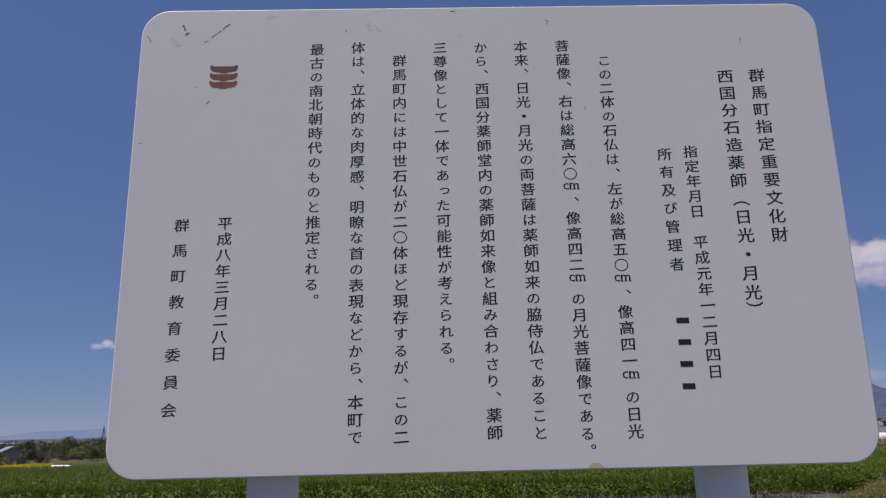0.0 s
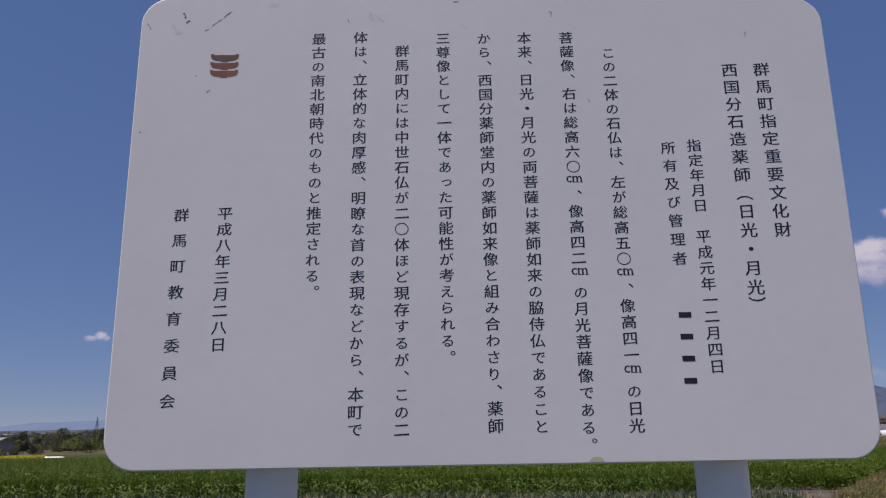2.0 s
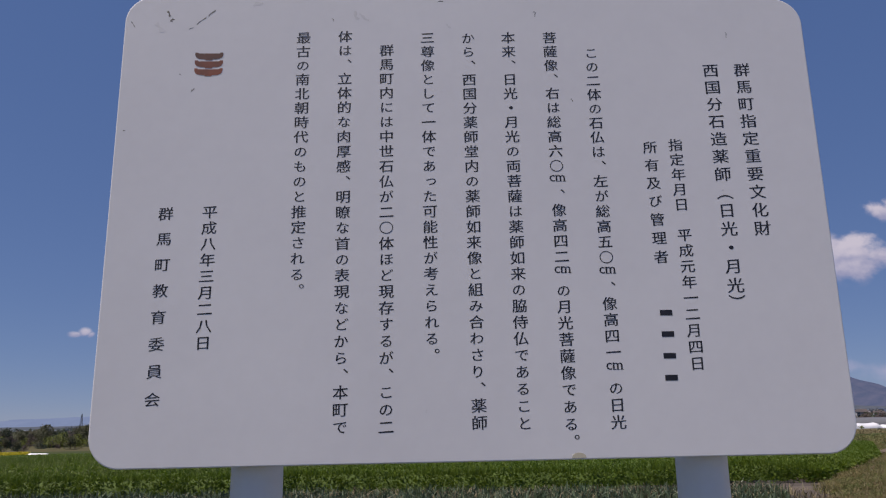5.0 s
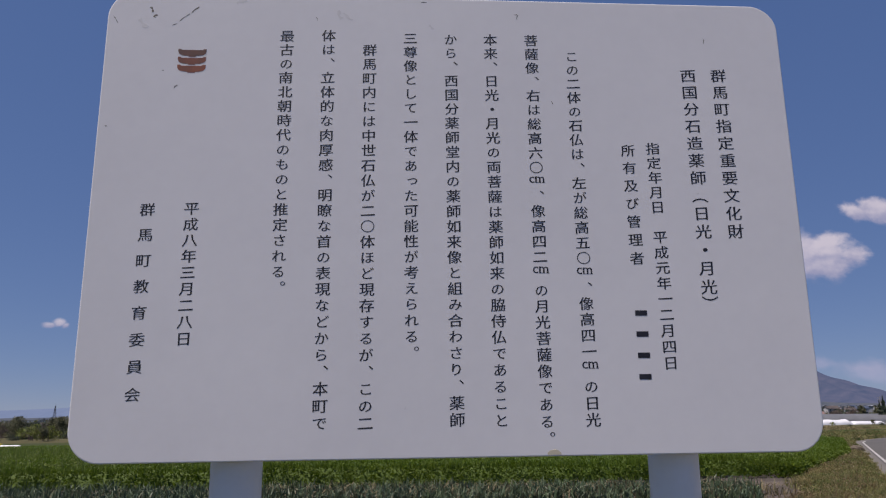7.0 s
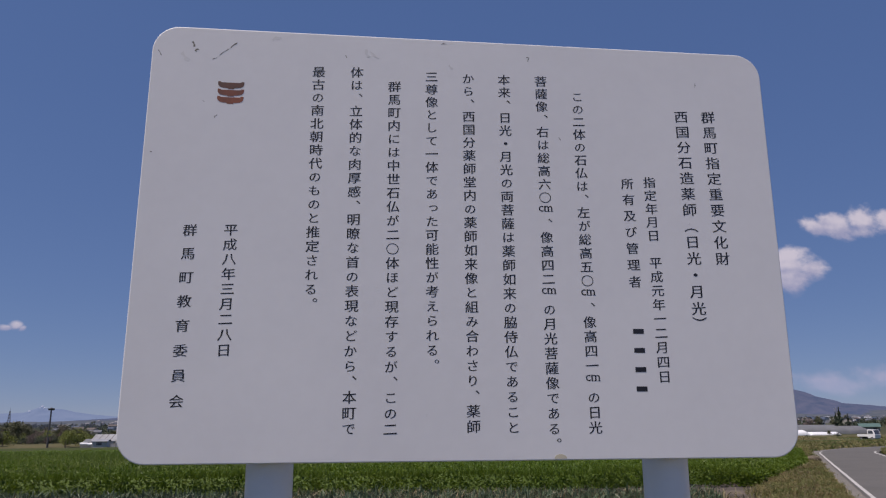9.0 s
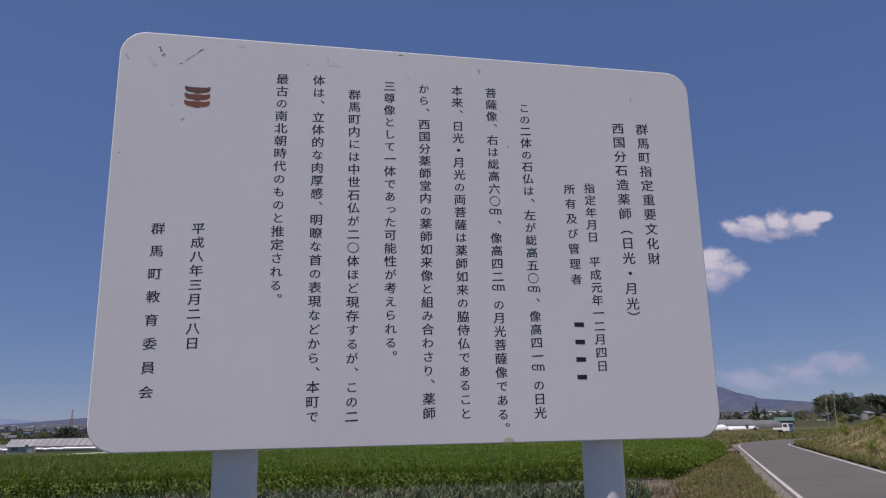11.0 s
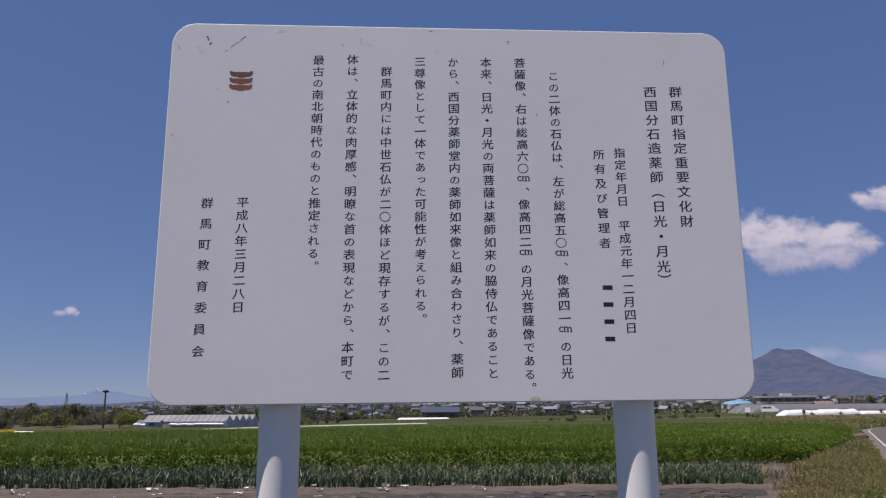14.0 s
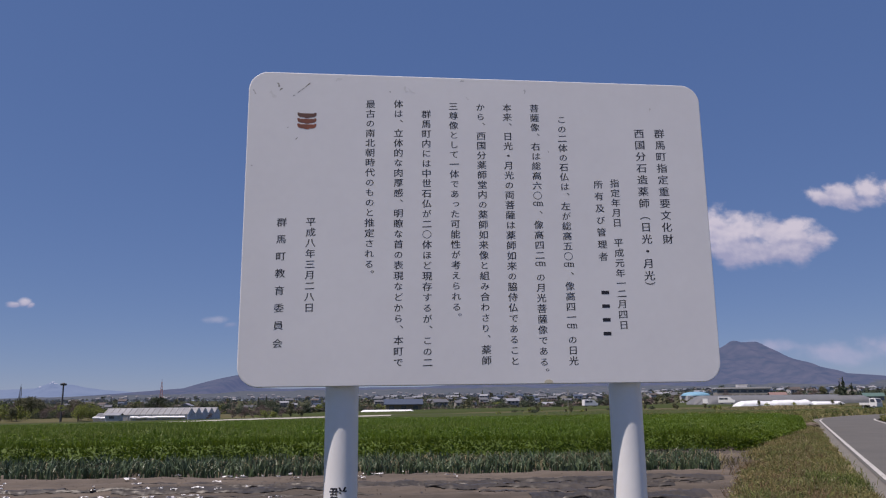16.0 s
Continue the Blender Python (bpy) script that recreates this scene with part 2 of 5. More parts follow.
def rounded(x0, x1, z0, z1, r, n=10):
    pts = []
    for cx, cz, a0 in ((x1 - r, z1 - r, 0), (x0 + r, z1 - r, 90), (x0 + r, z0 + r, 180), (x1 - r, z0 + r, 270)):
        pts += [(cx + r * math.cos(radians(a0 + 90 * i / n)), cz + r * math.sin(radians(a0 + 90 * i / n))) for i in range(n + 1)]
    return pts


def ss(a, b, x):
    t = np.clip((np.asarray(x, float) - a) / (b - a), 0, 1)
    return t * t * (3 - 2 * t)


def gz(x, y):
    """Height of the land: level round the sign, falling a little to the west, climbing to the hills."""
    x, y = np.asarray(x, float), np.asarray(y, float)
    near = ss(10, 60, y) * (0.010 * np.clip(x, -90, 130) - 0.004 * np.clip(y, 0, 220))
    dip = ss(0.44, 0.30, x / np.maximum(y, 1)) * 0.021 * np.clip(y - 240, 0, 270)
    return near - dip + 0.02 * np.clip(y - 350, 0, 850)


def wob(x, y, f=1.0):
    """Cheap uneven field in -1..1."""
    x, y = np.asarray(x, float) * f, np.asarray(y, float) * f
    return (np.sin(1.3 * x + 2.1 * y + 0.7) + np.sin(2.7 * x - 1.6 * y + 2.0) + np.sin(-0.9 * x + 3.3 * y + 4.1) + np.sin(4.7 * x + 0.8 * y)) / 4


def sheet(name, us, vs, fn, material, smooth=True):
    """A grid sheet; fn maps arrays u, v to x, y, z."""
    U, V = np.meshgrid(us, vs)
    X, Y, Z = fn(U, V)
    verts = np.stack([X.ravel(), Y.ravel(), Z.ravel()], 1)
    nu, nv = len(us), len(vs)
    i = (np.arange(nv - 1)[:, None] * nu + np.arange(nu - 1)[None, :]).ravel()
    return array_mesh(name, verts, np.stack([i, i + 1, i + nu + 1, i + nu], 1), material, smooth)


def blades(pos, h, w, lean, rng, bend=0.3):
    """Tapered blades that bend over: three faces each."""
    n = len(pos)
    az, az2 = rng.uniform(0, 2 * np.pi, n), rng.uniform(0, np.pi, n)
    d = np.stack([np.cos(az), np.sin(az), np.zeros(n)], 1)
    s = np.stack([np.cos(az2), np.sin(az2), np.zeros(n)], 1) * (np.asarray(w) / 2)[:, None]
    up = np.array([0, 0, 1.0])
    h, lean = np.asarray(h)[:, None], np.asarray(lean)[:, None]
    p1 = pos + up * h * 0.5 + d * h * lean * 0.35
    p2 = pos + up * h * (0.95 - bend * lean) + d * h * lean * (1 + bend)
    v = np.stack([pos - s, pos + s, p1 + s * 0.85, p1 - s * 0.85, p2 + s * 0.15, p2 - s * 0.15], 1).reshape(-1, 3)
    b = np.arange(n)[:, None] * 6
    f = np.concatenate([b + [0, 1, 2, 3], b + [3, 2, 4, 5]])
    return v, f


def leaves(pos, size, rng, flat=0.5, calm=1.0):
    """Pointed leaves, folded a little along the midrib: two faces each."""
    n = len(pos)
    a = rng.normal(size=(n, 3)) * [1, 1, flat]
    a /= np.linalg.norm(a, axis=1)[:, None]
    c = np.cross(a, rng.normal(size=(n, 3)) * [calm, calm, 1])
    c /= np.linalg.norm(c, axis=1)[:, None]
    nn = np.cross(a, c)
    s = np.asarray(size)[:, None]
    v = np.stack([pos - a * s * 0.55, pos + c * s * 0.36 + nn * s * 0.12, pos + a * s * 0.55, pos - c * s * 0.36 + nn * s * 0.12], 1).reshape(-1, 3)
    b = np.arange(n)[:, None] * 4
    return v, np.concatenate([b + [0, 1, 2], b + [0, 2, 3]])


# ---- land ----
g = np.sinh(np.linspace(-7.2, 7.2, 190)) / np.sinh(7.2) * 4900
land = tagged(link("ground", sheet("ground", g, g, lambda x, y: (x, y, gz(x, y) - 0.06), M_GROUND)), "flat farmland with patchy green and brown fields", "ground", kind="structure")

# tilled strip in front of the leeks
def soil_right(y):
    return np.where(y < 19.4, 5.48 + (y - 11.1) * 0.52 + 0.35 * ss(13, 16.5, y), 10.1 + (y - 19.4) * 0.6)

def soil_fn(u, y):
    x = -34 + (soil_right(y) + 34 + 0.15 * wob(y, y, 3)) * u
    ridge = (0.055 + 0.02 * wob(x, y * 0, 0.5)) * np.sin(2 * np.pi * (y + 0.045 * x + 0.12 * wob(x, y, 0.25)) / 1.1) * ss(8, 10, y)
    return x, y, gz(x, y) + ridge + 0.022 * wob(x, y, 2.2) + 0.014 * wob(x * 0.6, y, 8) + 0.010 * wob(x, y, 19)

tagged(link("soil_field", sheet("soil_field", np.linspace(0, 1, 620), np.linspace(5.5, 22.4, 270), soil_fn, M_SOIL)), "bare brown tilled soil of a vegetable field", "soil", kind="structure")


rng = np.random.default_rng(3)

def film_strip(y0, w, x0, x1, seed):
    def fn(u, v):
        x = u
        y = y0 - 0.045 * x + w * (v - 0.5) * np.clip(1 + 0.9 * wob(u, seed + 0 * u, 0.9) + 0.5 * wob(u, seed + v, 4.3), 0.15, 2.2) + 0.10 * wob(u, seed + 3 + 0 * u, 0.6)
        return x, y, soil_fn((x + 34) / (soil_right(y) + 34), y)[2] + 0.008 + (0.026 + 0.014 * wob(u, seed + 0 * u, 1.7)) * np.sin(np.pi * v) + 0.02 * wob(u, v * 3 + seed, 5) * np.sin(np.pi * v)
    return sheet("mulch_film", np.linspace(x0, x1, 150), np.linspace(0, 1, 9), fn, M_FILM)

for k in range(44):
    row = k % 5
    x0 = -14 + 20 * rng.random()
    y0 = (10.7, 11.5, 12.3, 13.1, 13.9)[row] + rng.uniform(-0.1, 0.1)
    x1 = min(x0 + rng.uniform(2.0, 7.5), float(soil_right(np.array(y0))) - 0.6)
    if x1 - x0 > 0.8:
        tagged(link("mulch_film", film_strip(y0, rng.uniform(0.07, 0.24), x0, x1, k)), "torn strip of grey plastic mulch film on soil", "mulch film", "mulch film strips")

for k, (y0, w, x0, x1) in enumerate(((10.2, 0.34, 1.4, 4.3), (11.0, 0.26, 2.2, 4.9), (11.75, 0.42, 0.6, 5.2), (12.6, 0.24, -1.2, 5.7), (13.3, 0.20, 1.8, 6.2))):
    tagged(link("mulch_film", film_strip(y0, w, x0, x1, 60 + k)), "crumpled sheet of dark grey plastic mulch film on soil", "mulch film", "mulch film strips")

# clods of earth on the tilled strip
def lumps(p, r, rg):
    """Uneven eight-sided lumps."""
    n = len(p)
    d = np.array([[1, 0, 0], [0, 1, 0], [-1, 0, 0], [0, -1, 0], [0, 0, 1], [0, 0, -1]], float)
    v = p[:, None, :] + d[None] * r[:, None, None] * rg.uniform(0.55, 1.25, (n, 6, 1)) * [1.2, 1, 0.7]
    f = np.array([[0, 1, 4], [1, 2, 4], [2, 3, 4], [3, 0, 4], [1, 0, 5], [2, 1, 5], [3, 2, 5], [0, 3, 5]])
    return v.reshape(-1, 3), (np.arange(n)[:, None, None] * 6 + f[None]).reshape(-1, 3)

n = 2500
y = rng.uniform(9.6, 15.2, n)
x = rng.uniform(-13, 1, n) + rng.random(n) * (soil_right(y) - 1)
x = np.minimum(x, soil_right(y) - 0.1)
z = soil_fn((x + 34) / (soil_right(y) + 34), y)[2]
v, f = lumps(np.stack([x, y, z + 0.004], 1), rng.uniform(0.004, 0.012, n), rng)
tagged(link("soil_clods", array_mesh("soil_clods", v, f, M_SOIL)), "small clods of brown earth on the tilled strip", "soil", kind="stuff")

# road
RD, RN, RA = np.array([0.4976, 0.8674]), np.array([0.8674, -0.4976]), np.array([10.17, 11.58])

def road_line(s):
    """Centre line at arc length s and the direction to its right."""
    s = np.asarray(s, float)
    R, s0 = 34.0, 37.5
    th = np.clip((s - s0) / R, 0, radians(62))
    st = np.minimum(s, s0)
    run = np.clip(s - s0 - R * radians(62), 0, None)
    a = math.atan2(RD[1], RD[0])
    px = RA[0] + RD[0] * st + RN[0] * R * (1 - np.cos(th)) + RD[0] * R * np.sin(th) + np.cos(a - th) * run
    py = RA[1] + RD[1] * st + RN[1] * R * (1 - np.cos(th)) + RD[1] * R * np.sin(th) + np.sin(a - th) * run
    return px, py, np.sin(a - th), -np.cos(a - th)

def ribbon(name, s0, s1, o0, o1, lift, material, n=90, m=3, crown=0.0):
    def fn(s, o):
        px, py, nx, ny = road_line(s)
        x, y = px + nx * o, py + ny * o
        return x, y, gz(x, y) + lift
    return sheet(name, np.linspace(s0, s1, n), np.linspace(o0, o1, m), fn, material)

tagged(link("road", ribbon("road", -30, 150, -1.62, 1.75, 0.035, M_ASPHALT)), "narrow grey asphalt farm road bending out of sight", "road", kind="structure")
tagged(link("road_shoulder", ribbon("road_shoulder", -30, 60, -2.15, -1.60, 0.02, M_SHOULDER)), "gritty worn edge of the asphalt road", "road", kind="structure")
tagged(link("edge_line", ribbon("edge_line", -30, 41.5, -1.555, -1.46, 0.042, M_LINE)), "worn white painted road edge line", "road marking", kind="structure")
tagged(link("edge_line", ribbon("edge_line", -30, 42, 1.49, 1.60, 0.042, M_LINE)), "worn white painted road edge line", "road marking", kind="structure")


def road_left(y):
    return 7.05 + (y - 10.03) * 0.571

def crop_right(y):
    return np.minimum(9.6 + (y - 19.0) * 0.74, road_left(y) - 0.75)

# verge between the field and the road
def verge_fn(u, y):
    l = np.where(y < 21.6, soil_right(y) - 0.3, crop_right(y) - 0.4)
    r = road_left(y) + 0.08
    x = l + (r - l) * u
    return x, y, gz(x, y) - 0.09 + 0.13 * ss(0.02, 0.20, u + 0.05 * wob(x, y, 2.3)) + 0.05 * np.sin(np.pi * u) + 0.02 * wob(x, y, 0.9)

tagged(link("verge", sheet("verge", np.linspace(0, 1, 40), np.linspace(4, 62, 420), verge_fn, M_VERGE)), "earthen verge with rough grass along the road", "verge", kind="structure")
def verge_grass(n, y0, y1, hh, ww, material, name, label, patch):
    y = y0 + (y1 - y0) * rng.random(n) ** 1.3
    u = rng.random(n)
    x, y, z = verge_fn(u, y)
    keep = (0.7 * wob(x, y, 0.8) + 0.25 * wob(x, y, 3.7) + patch * rng.uniform(-1, 1, n)) > -0.25
    p = np.stack([x, y, z - 0.02], 1)[keep]
    k = len(p)
    tall = rng.uniform(0.3, 1.0, k) * hh * ss(-0.06, 0.14, u[keep]) * (0.25 + 0.75 * ss(1.0, 0.88, u[keep])) * np.clip(1 + 0.55 * wob(p[:, 0], p[:, 1], 1.1) + 0.5 * wob(p[:, 1] * 0.6, p[:, 0] * 1.3, 1.7), 0.3, 2.0)
    v, f = blades(p, tall, rng.uniform(0.6, 1.4, k) * ww, rng.uniform(0.1, 0.8, k), rng)
    tagged(link(name, array_mesh(name, v, f, material)), label, "grass", kind="stuff")

verge_grass(120000, 7, 60, 0.15, 0.009, M_GRASS, "verge_grass", "short green and straw-coloured grass on the verge", 1.0)
verge_grass(9000, 7, 60, 0.20, 0.007, M_DRYGRASS, "dry_verge_grass", "dry straw-coloured grass stems on the verge", 0.5)

def weed_clumps(n, per, y0, y1, u0, u1, hh, ww, material, name, label, spread=0.10):
    """Tufts of taller weeds standing out of the short grass."""
    y = y0 + (y1 - y0) * rng.random(n) ** 1.5
    u = rng.uniform(u0, u1, n)
    x, y, z = verge_fn(u, y)
    k = wob(x, y, 0.55) + 0.6 * wob(x, y, 2.1) + rng.uniform(-0.4, 0.4, n) > 0.0
    c = np.stack([x, y, z], 1)[k]
    size = rng.uniform(0.45, 1.25, len(c))
    p = np.repeat(c, per, 0) + rng.normal(0, 1, (len(c) * per, 3)) * np.repeat(size, per)[:, None] * [spread, spread, 0]
    h = rng.uniform(0.35, 1.0, len(p)) * hh * np.repeat(size, per)
    v, f = blades(p, h, rng.uniform(0.6, 1.4, len(p)) * ww, rng.uniform(0.1, 0.9, len(p)), rng, 0.4)
    tagged(link(name, array_mesh(name, v, f, material)), label, "weeds", kind="stuff")

weed_clumps(900, 34, 8, 44, 0.25, 0.93, 0.22, 0.010, M_GRASS, "green_weed_tufts", "taller tufts of green weeds in the verge")
weed_clumps(700, 30, 8, 40, 0.08, 0.80, 0.24, 0.008, M_BROWNWEED, "dry_weed_tufts", "taller tufts of dry brown weeds in the verge")
weed_clumps(520, 30, 17, 36, 0.02, 0.40, 0.22, 0.012, M_GRASS, "crop_edge_weeds", "low green weeds along the edge of the crop", 0.16)
weed_clumps(420, 24, 8, 46, 0.89, 0.965, 0.15, 0.009, M_GRASS, "roadside_tufts", "ragged grass tufts spilling over the road edge", 0.07)

n = 34000
x, y, z = verge_fn(rng.uniform(0.10, 0.97, n), 7.5 + 36 * rng.random(n) ** 1.5)
k = 0.8 * wob(x, y, 0.9) + 0.5 * wob(x, y, 3.3) + rng.uniform(-0.5, 0.5, n) > -0.05
v, f = leaves(np.stack([x, y, z + 0.11 * rng.random(n) ** 1.5], 1)[k], rng.uniform(0.015, 0.05, int(k.sum())), rng, 0.6)
tagged(link("verge_herbs", array_mesh("verge_herbs", v, f, M_HERB)), "low broad-leaved herbs covering the verge", "weeds", kind="stuff")

n = 5000
y = rng.uniform(9, 40, n)
x, y, z = verge_fn(rng.random(n), y)
k = wob(x, y, 1.9) > 0.15
v, f = leaves(np.stack([x, y, z + rng.uniform(0.06, 0.2, n)], 1)[k], rng.uniform(0.012, 0.028, int(k.sum())), rng)
tagged(link("weed_heads", array_mesh("weed_heads", v, f, M_SEED)), "pale seed heads of weeds in the verge", "weeds", kind="stuff")

# short grass round the foot of the sign
n = 26000
x, y = rng.uniform(-5, 4.6, n), rng.uniform(-3, 6.2, n)
k = x < road_left(y) - 0.1
p = np.stack([x, y, gz(x, y) - 0.06], 1)[k]
v, f = blades(p, rng.uniform(0.03, 0.11, len(p)), rng.uniform(0.005, 0.011, len(p)), rng.uniform(0.1, 0.8, len(p)), rng)
tagged(link("sign_grass", array_mesh("sign_grass", v, f, M_GRASS)), "short rough grass round the sign", "grass", kind="stuff")

# raised bank on the far side of the road
def bank_fn(u, s):
    px, py, nx, ny = road_line(s)
    o = 1.95 + 26 * u ** 1.6
    x, y = px + nx * o, py + ny * o
    rise = 1.15 * ss(0, 4.5, o - 1.95) * ss(48, 40, s) + 0.12 * wob(x, y, 0.9)
    return x, y, gz(x, y) + 0.02 + rise

tagged(link("grass_bank", sheet("grass_bank", np.linspace(0, 1, 40), np.linspace(-12, 50, 70), bank_fn, M_VERGE)), "raised grassy bank beside the road", "bank", kind="structure")
n = 60000
u, s = rng.random(n) ** 1.4 * 0.7, rng.uniform(2, 49, n)
x, y, z = bank_fn(u, s)
v, f = blades(np.stack([x, y, z - 0.03], 1), rng.uniform(0.06, 0.30, n) * (1 + 0.7 * wob(x, y, 0.45)), rng.uniform(0.010, 0.024, n), rng.uniform(0.1, 0.8, n), rng)
tagged(link("bank_grass", array_mesh("bank_grass", v, f, M_GRASS)), "rough green grass and weeds on the bank", "grass", kind="stuff")
n = 7000
u, s = rng.random(n) ** 1.2 * 0.6, rng.uniform(2, 49, n)
x, y, z = bank_fn(u, s)
k = wob(x, y, 0.5) > 0.0
v, f = blades(np.stack([x, y, z - 0.03], 1)[k], rng.uniform(0.15, 0.4, n)[k], rng.uniform(0.008, 0.016, n)[k], rng.uniform(0.1, 0.7, n)[k], rng)
tagged(link("dry_bank_grass", array_mesh("dry_bank_grass", v, f, M_DRYGRASS)), "dry straw-coloured weeds on the bank", "grass", kind="stuff")

# leeks: five rows
def leek_rows():
    xs, ys = [], []
    for r in range(6):
        x = np.arange(-16, 6.95 + 0.2 * r, 0.085)
        x = x + rng.uniform(-0.04, 0.04, len(x))
        xs.append(x)
        ys.append(15.05 - 0.055 * x + 0.55 * r + 0.06 * wob(x, x * 0, 1.9) + rng.normal(0, 0.05, len(x)))
    x, y = np.concatenate(xs), np.concatenate(ys)
    keep = rng.random(len(x)) > 0.06 + 0.12 * (wob(x, y, 0.5) < -0.3) * (x < 3)
    x, y = x[keep], y[keep]
    m = 10
    size = rng.uniform(0.75, 1.1, len(x)) * (0.96 + 0.14 * wob(x, y, 0.7))
    p = np.repeat(np.stack([x, y, gz(x, y)], 1), m, 0) + rng.normal(0, [0.036, 0.036, 0], (len(x) * m, 3))
    k = len(p)
    return blades(p, rng.uniform(0.18, 0.42, k) * np.repeat(size, m), rng.uniform(0.02, 0.036, k), rng.uniform(0.0, 0.62, k) ** 1.3, rng, 0.5)

v, f = leek_rows()
tagged(link("leek_rows", array_mesh("leek_rows", v, f, M_LEEK)), "rows of upright blue-green leeks in brown soil", "leeks", kind="stuff")
n = 5200
x = np.where(rng.random(n) < 0.45, rng.uniform(-16, 7.2, n), rng.uniform(-3, 8.2, n))
y = 15.0 - 0.055 * x + np.where(x > -3, 3.3 * rng.random(n) ** 0.6, rng.uniform(0, 2.9, n))
v, f = blades(np.stack([x, y, gz(x, y)], 1), rng.uniform(0.12, 0.38, n), rng.uniform(0.012, 0.028, n), rng.uniform(0.2, 0.9, n), rng, 0.5)
tagged(link("dry_leek_leaves", array_mesh("dry_leek_leaves", v, f, M_LEEKDRY)), "withered straw-coloured leek leaves between the rows", "leaves", kind="stuff")

# leafy green crop
def crop_near(x):
    return 18.7 - 0.05 * x + 2.1 * ss(3.5, 9, x)

def crop_far(x):
    return np.where(x < 0, 62 - 0.2 * x, 62 - 0.7 * x)

def crop_height(x, y):
    return (0.60 + 0.05 * wob(x, y, 0.35) + 0.04 * wob(x, y, 1.3)) * (0.62 + 0.38 * ss(-0.2, 1.7, crop_right(y) - x))

def crop_points(n, y0, y1, zlo, zhi):
    y = rng.uniform(y0, y1, n)
    lo, hi = -0.52 * y - 4, crop_right(y) + 0.25 * wob(y, y, 1.7)
    x = lo + (hi - lo) * rng.random(n)
    k = (y < crop_far(x)) & (y > crop_near(x) + 0.15 * wob(x, x * 0, 1.4))
    x, y = x[k], y[k]
    return np.stack([x, y, gz(x, y) + crop_height(x, y) * rng.uniform(zlo, zhi, len(x))], 1)

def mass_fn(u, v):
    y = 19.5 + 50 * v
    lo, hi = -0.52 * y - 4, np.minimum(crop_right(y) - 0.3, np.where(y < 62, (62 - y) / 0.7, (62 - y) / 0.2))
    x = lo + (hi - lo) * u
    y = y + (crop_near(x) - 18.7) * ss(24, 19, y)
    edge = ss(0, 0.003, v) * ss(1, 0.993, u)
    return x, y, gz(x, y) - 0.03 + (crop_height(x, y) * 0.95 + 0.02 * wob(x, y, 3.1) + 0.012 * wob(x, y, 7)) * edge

# filler sheet under the leaves; its dark colour stands for shade in the gaps
tagged(link("crop_shade_sheet", sheet("crop_shade_sheet", np.linspace(0, 1, 300), np.linspace(0, 1, 300), mass_fn, M_CROPIN)), "dark green sheet coloured as the shade inside the crop", "crop", kind="stuff")
def edge_points(n, depth, zlo, zhi):
    """Places in the strip along the near edge of the crop."""
    x = rng.uniform(-15, 12, n)
    y = crop_near(x) + depth * rng.random(n) + 0.15 * wob(x, x * 0, 1.4)
    k = x < crop_right(y) + 0.1
    x, y = x[k], y[k]
    return np.stack([x, y, gz(x, y) + crop_height(x, y) * rng.uniform(zlo, zhi, len(x))], 1)

for nm, p, sz in (("crop_edge", edge_points(12000, 2.0, 0.05, 0.85), 0.07), ("crop_back", crop_points(50000, 40, 70, 0.90, 0.98), 0.06)):
    v, f = leaves(p, rng.uniform(0.6, 1.3, len(p)) * sz, rng, 0.5, 1.0)
    tagged(link(nm, array_mesh(nm, v, f, M_CROP)), "dense leafy green crop covering the field", "crop", kind="stuff")
for nm, cnt, y0, y1, ww in (("crop_front", 110000, 18.6, 27, 0.014), ("crop_middle", 130000, 27, 42, 0.018), ("crop_far", 70000, 42, 70, 0.03)):
    p = crop_points(cnt, y0, y1, 0.72, 0.88)
    v, f = blades(p, rng.uniform(0.10, 0.20, len(p)) * (1 + 0.35 * wob(p[:, 0], p[:, 1], 0.9)), rng.uniform(0.6, 1.4, len(p)) * ww, rng.uniform(0, 0.7, len(p)), rng, 0.5)
    tagged(link(nm, array_mesh(nm, v, f, M_CROP)), "dense green crop covering the field", "crop", kind="stuff")
# single broad-leaved plants along the front of the crop
c = edge_points(1150, 2.4, 0.0, 0.0)
per = 26
size = rng.uniform(0.6, 1.2, len(c))
q = rng.random((len(c), per))
a = rng.uniform(0, 2 * np.pi, (len(c), per))
r = 0.17 * np.sqrt(rng.random((len(c), per))) * np.sin(np.pi * (0.12 + 0.8 * q)) * size[:, None]
p = np.stack([c[:, 0:1] + r * np.cos(a), c[:, 1:2] + r * np.sin(a), c[:, 2:3] + 0.08 + 0.60 * q * size[:, None]], 2).reshape(-1, 3)
v, f = leaves(p, rng.uniform(0.035, 0.09, len(p)), rng, 1.1, 1.3)
tagged(link("crop_plants", array_mesh("crop_plants", v, f, M_CROP)), "broad-leaved green plants at the front of the crop", "crop", kind="stuff")
n = 16000
y = 18.9 + 27 * rng.random(n) ** 1.2
x = crop_right(y) + 0.15 - 0.75 * rng.random(n)
k = y > crop_near(x)
p = np.stack([x, y, gz(x, y) + crop_height(x, y) * rng.uniform(0.05, 1.0, n)], 1)[k]
v, f = leaves(p, rng.uniform(0.06, 0.11, len(p)), rng)
tagged(link("crop_side", array_mesh("crop_side", v, f, M_CROP)), "leafy green edge of the crop beside the verge", "crop", kind="stuff")
p = crop_points(60000, 19.5, 50, 0.80, 0.90)
p = p[wob(p[:, 0] * 0.5, p[:, 1], 0.32) + 0.4 * wob(p[:, 0], p[:, 1], 1.3) - 0.03 * p[:, 0] > 0.18]
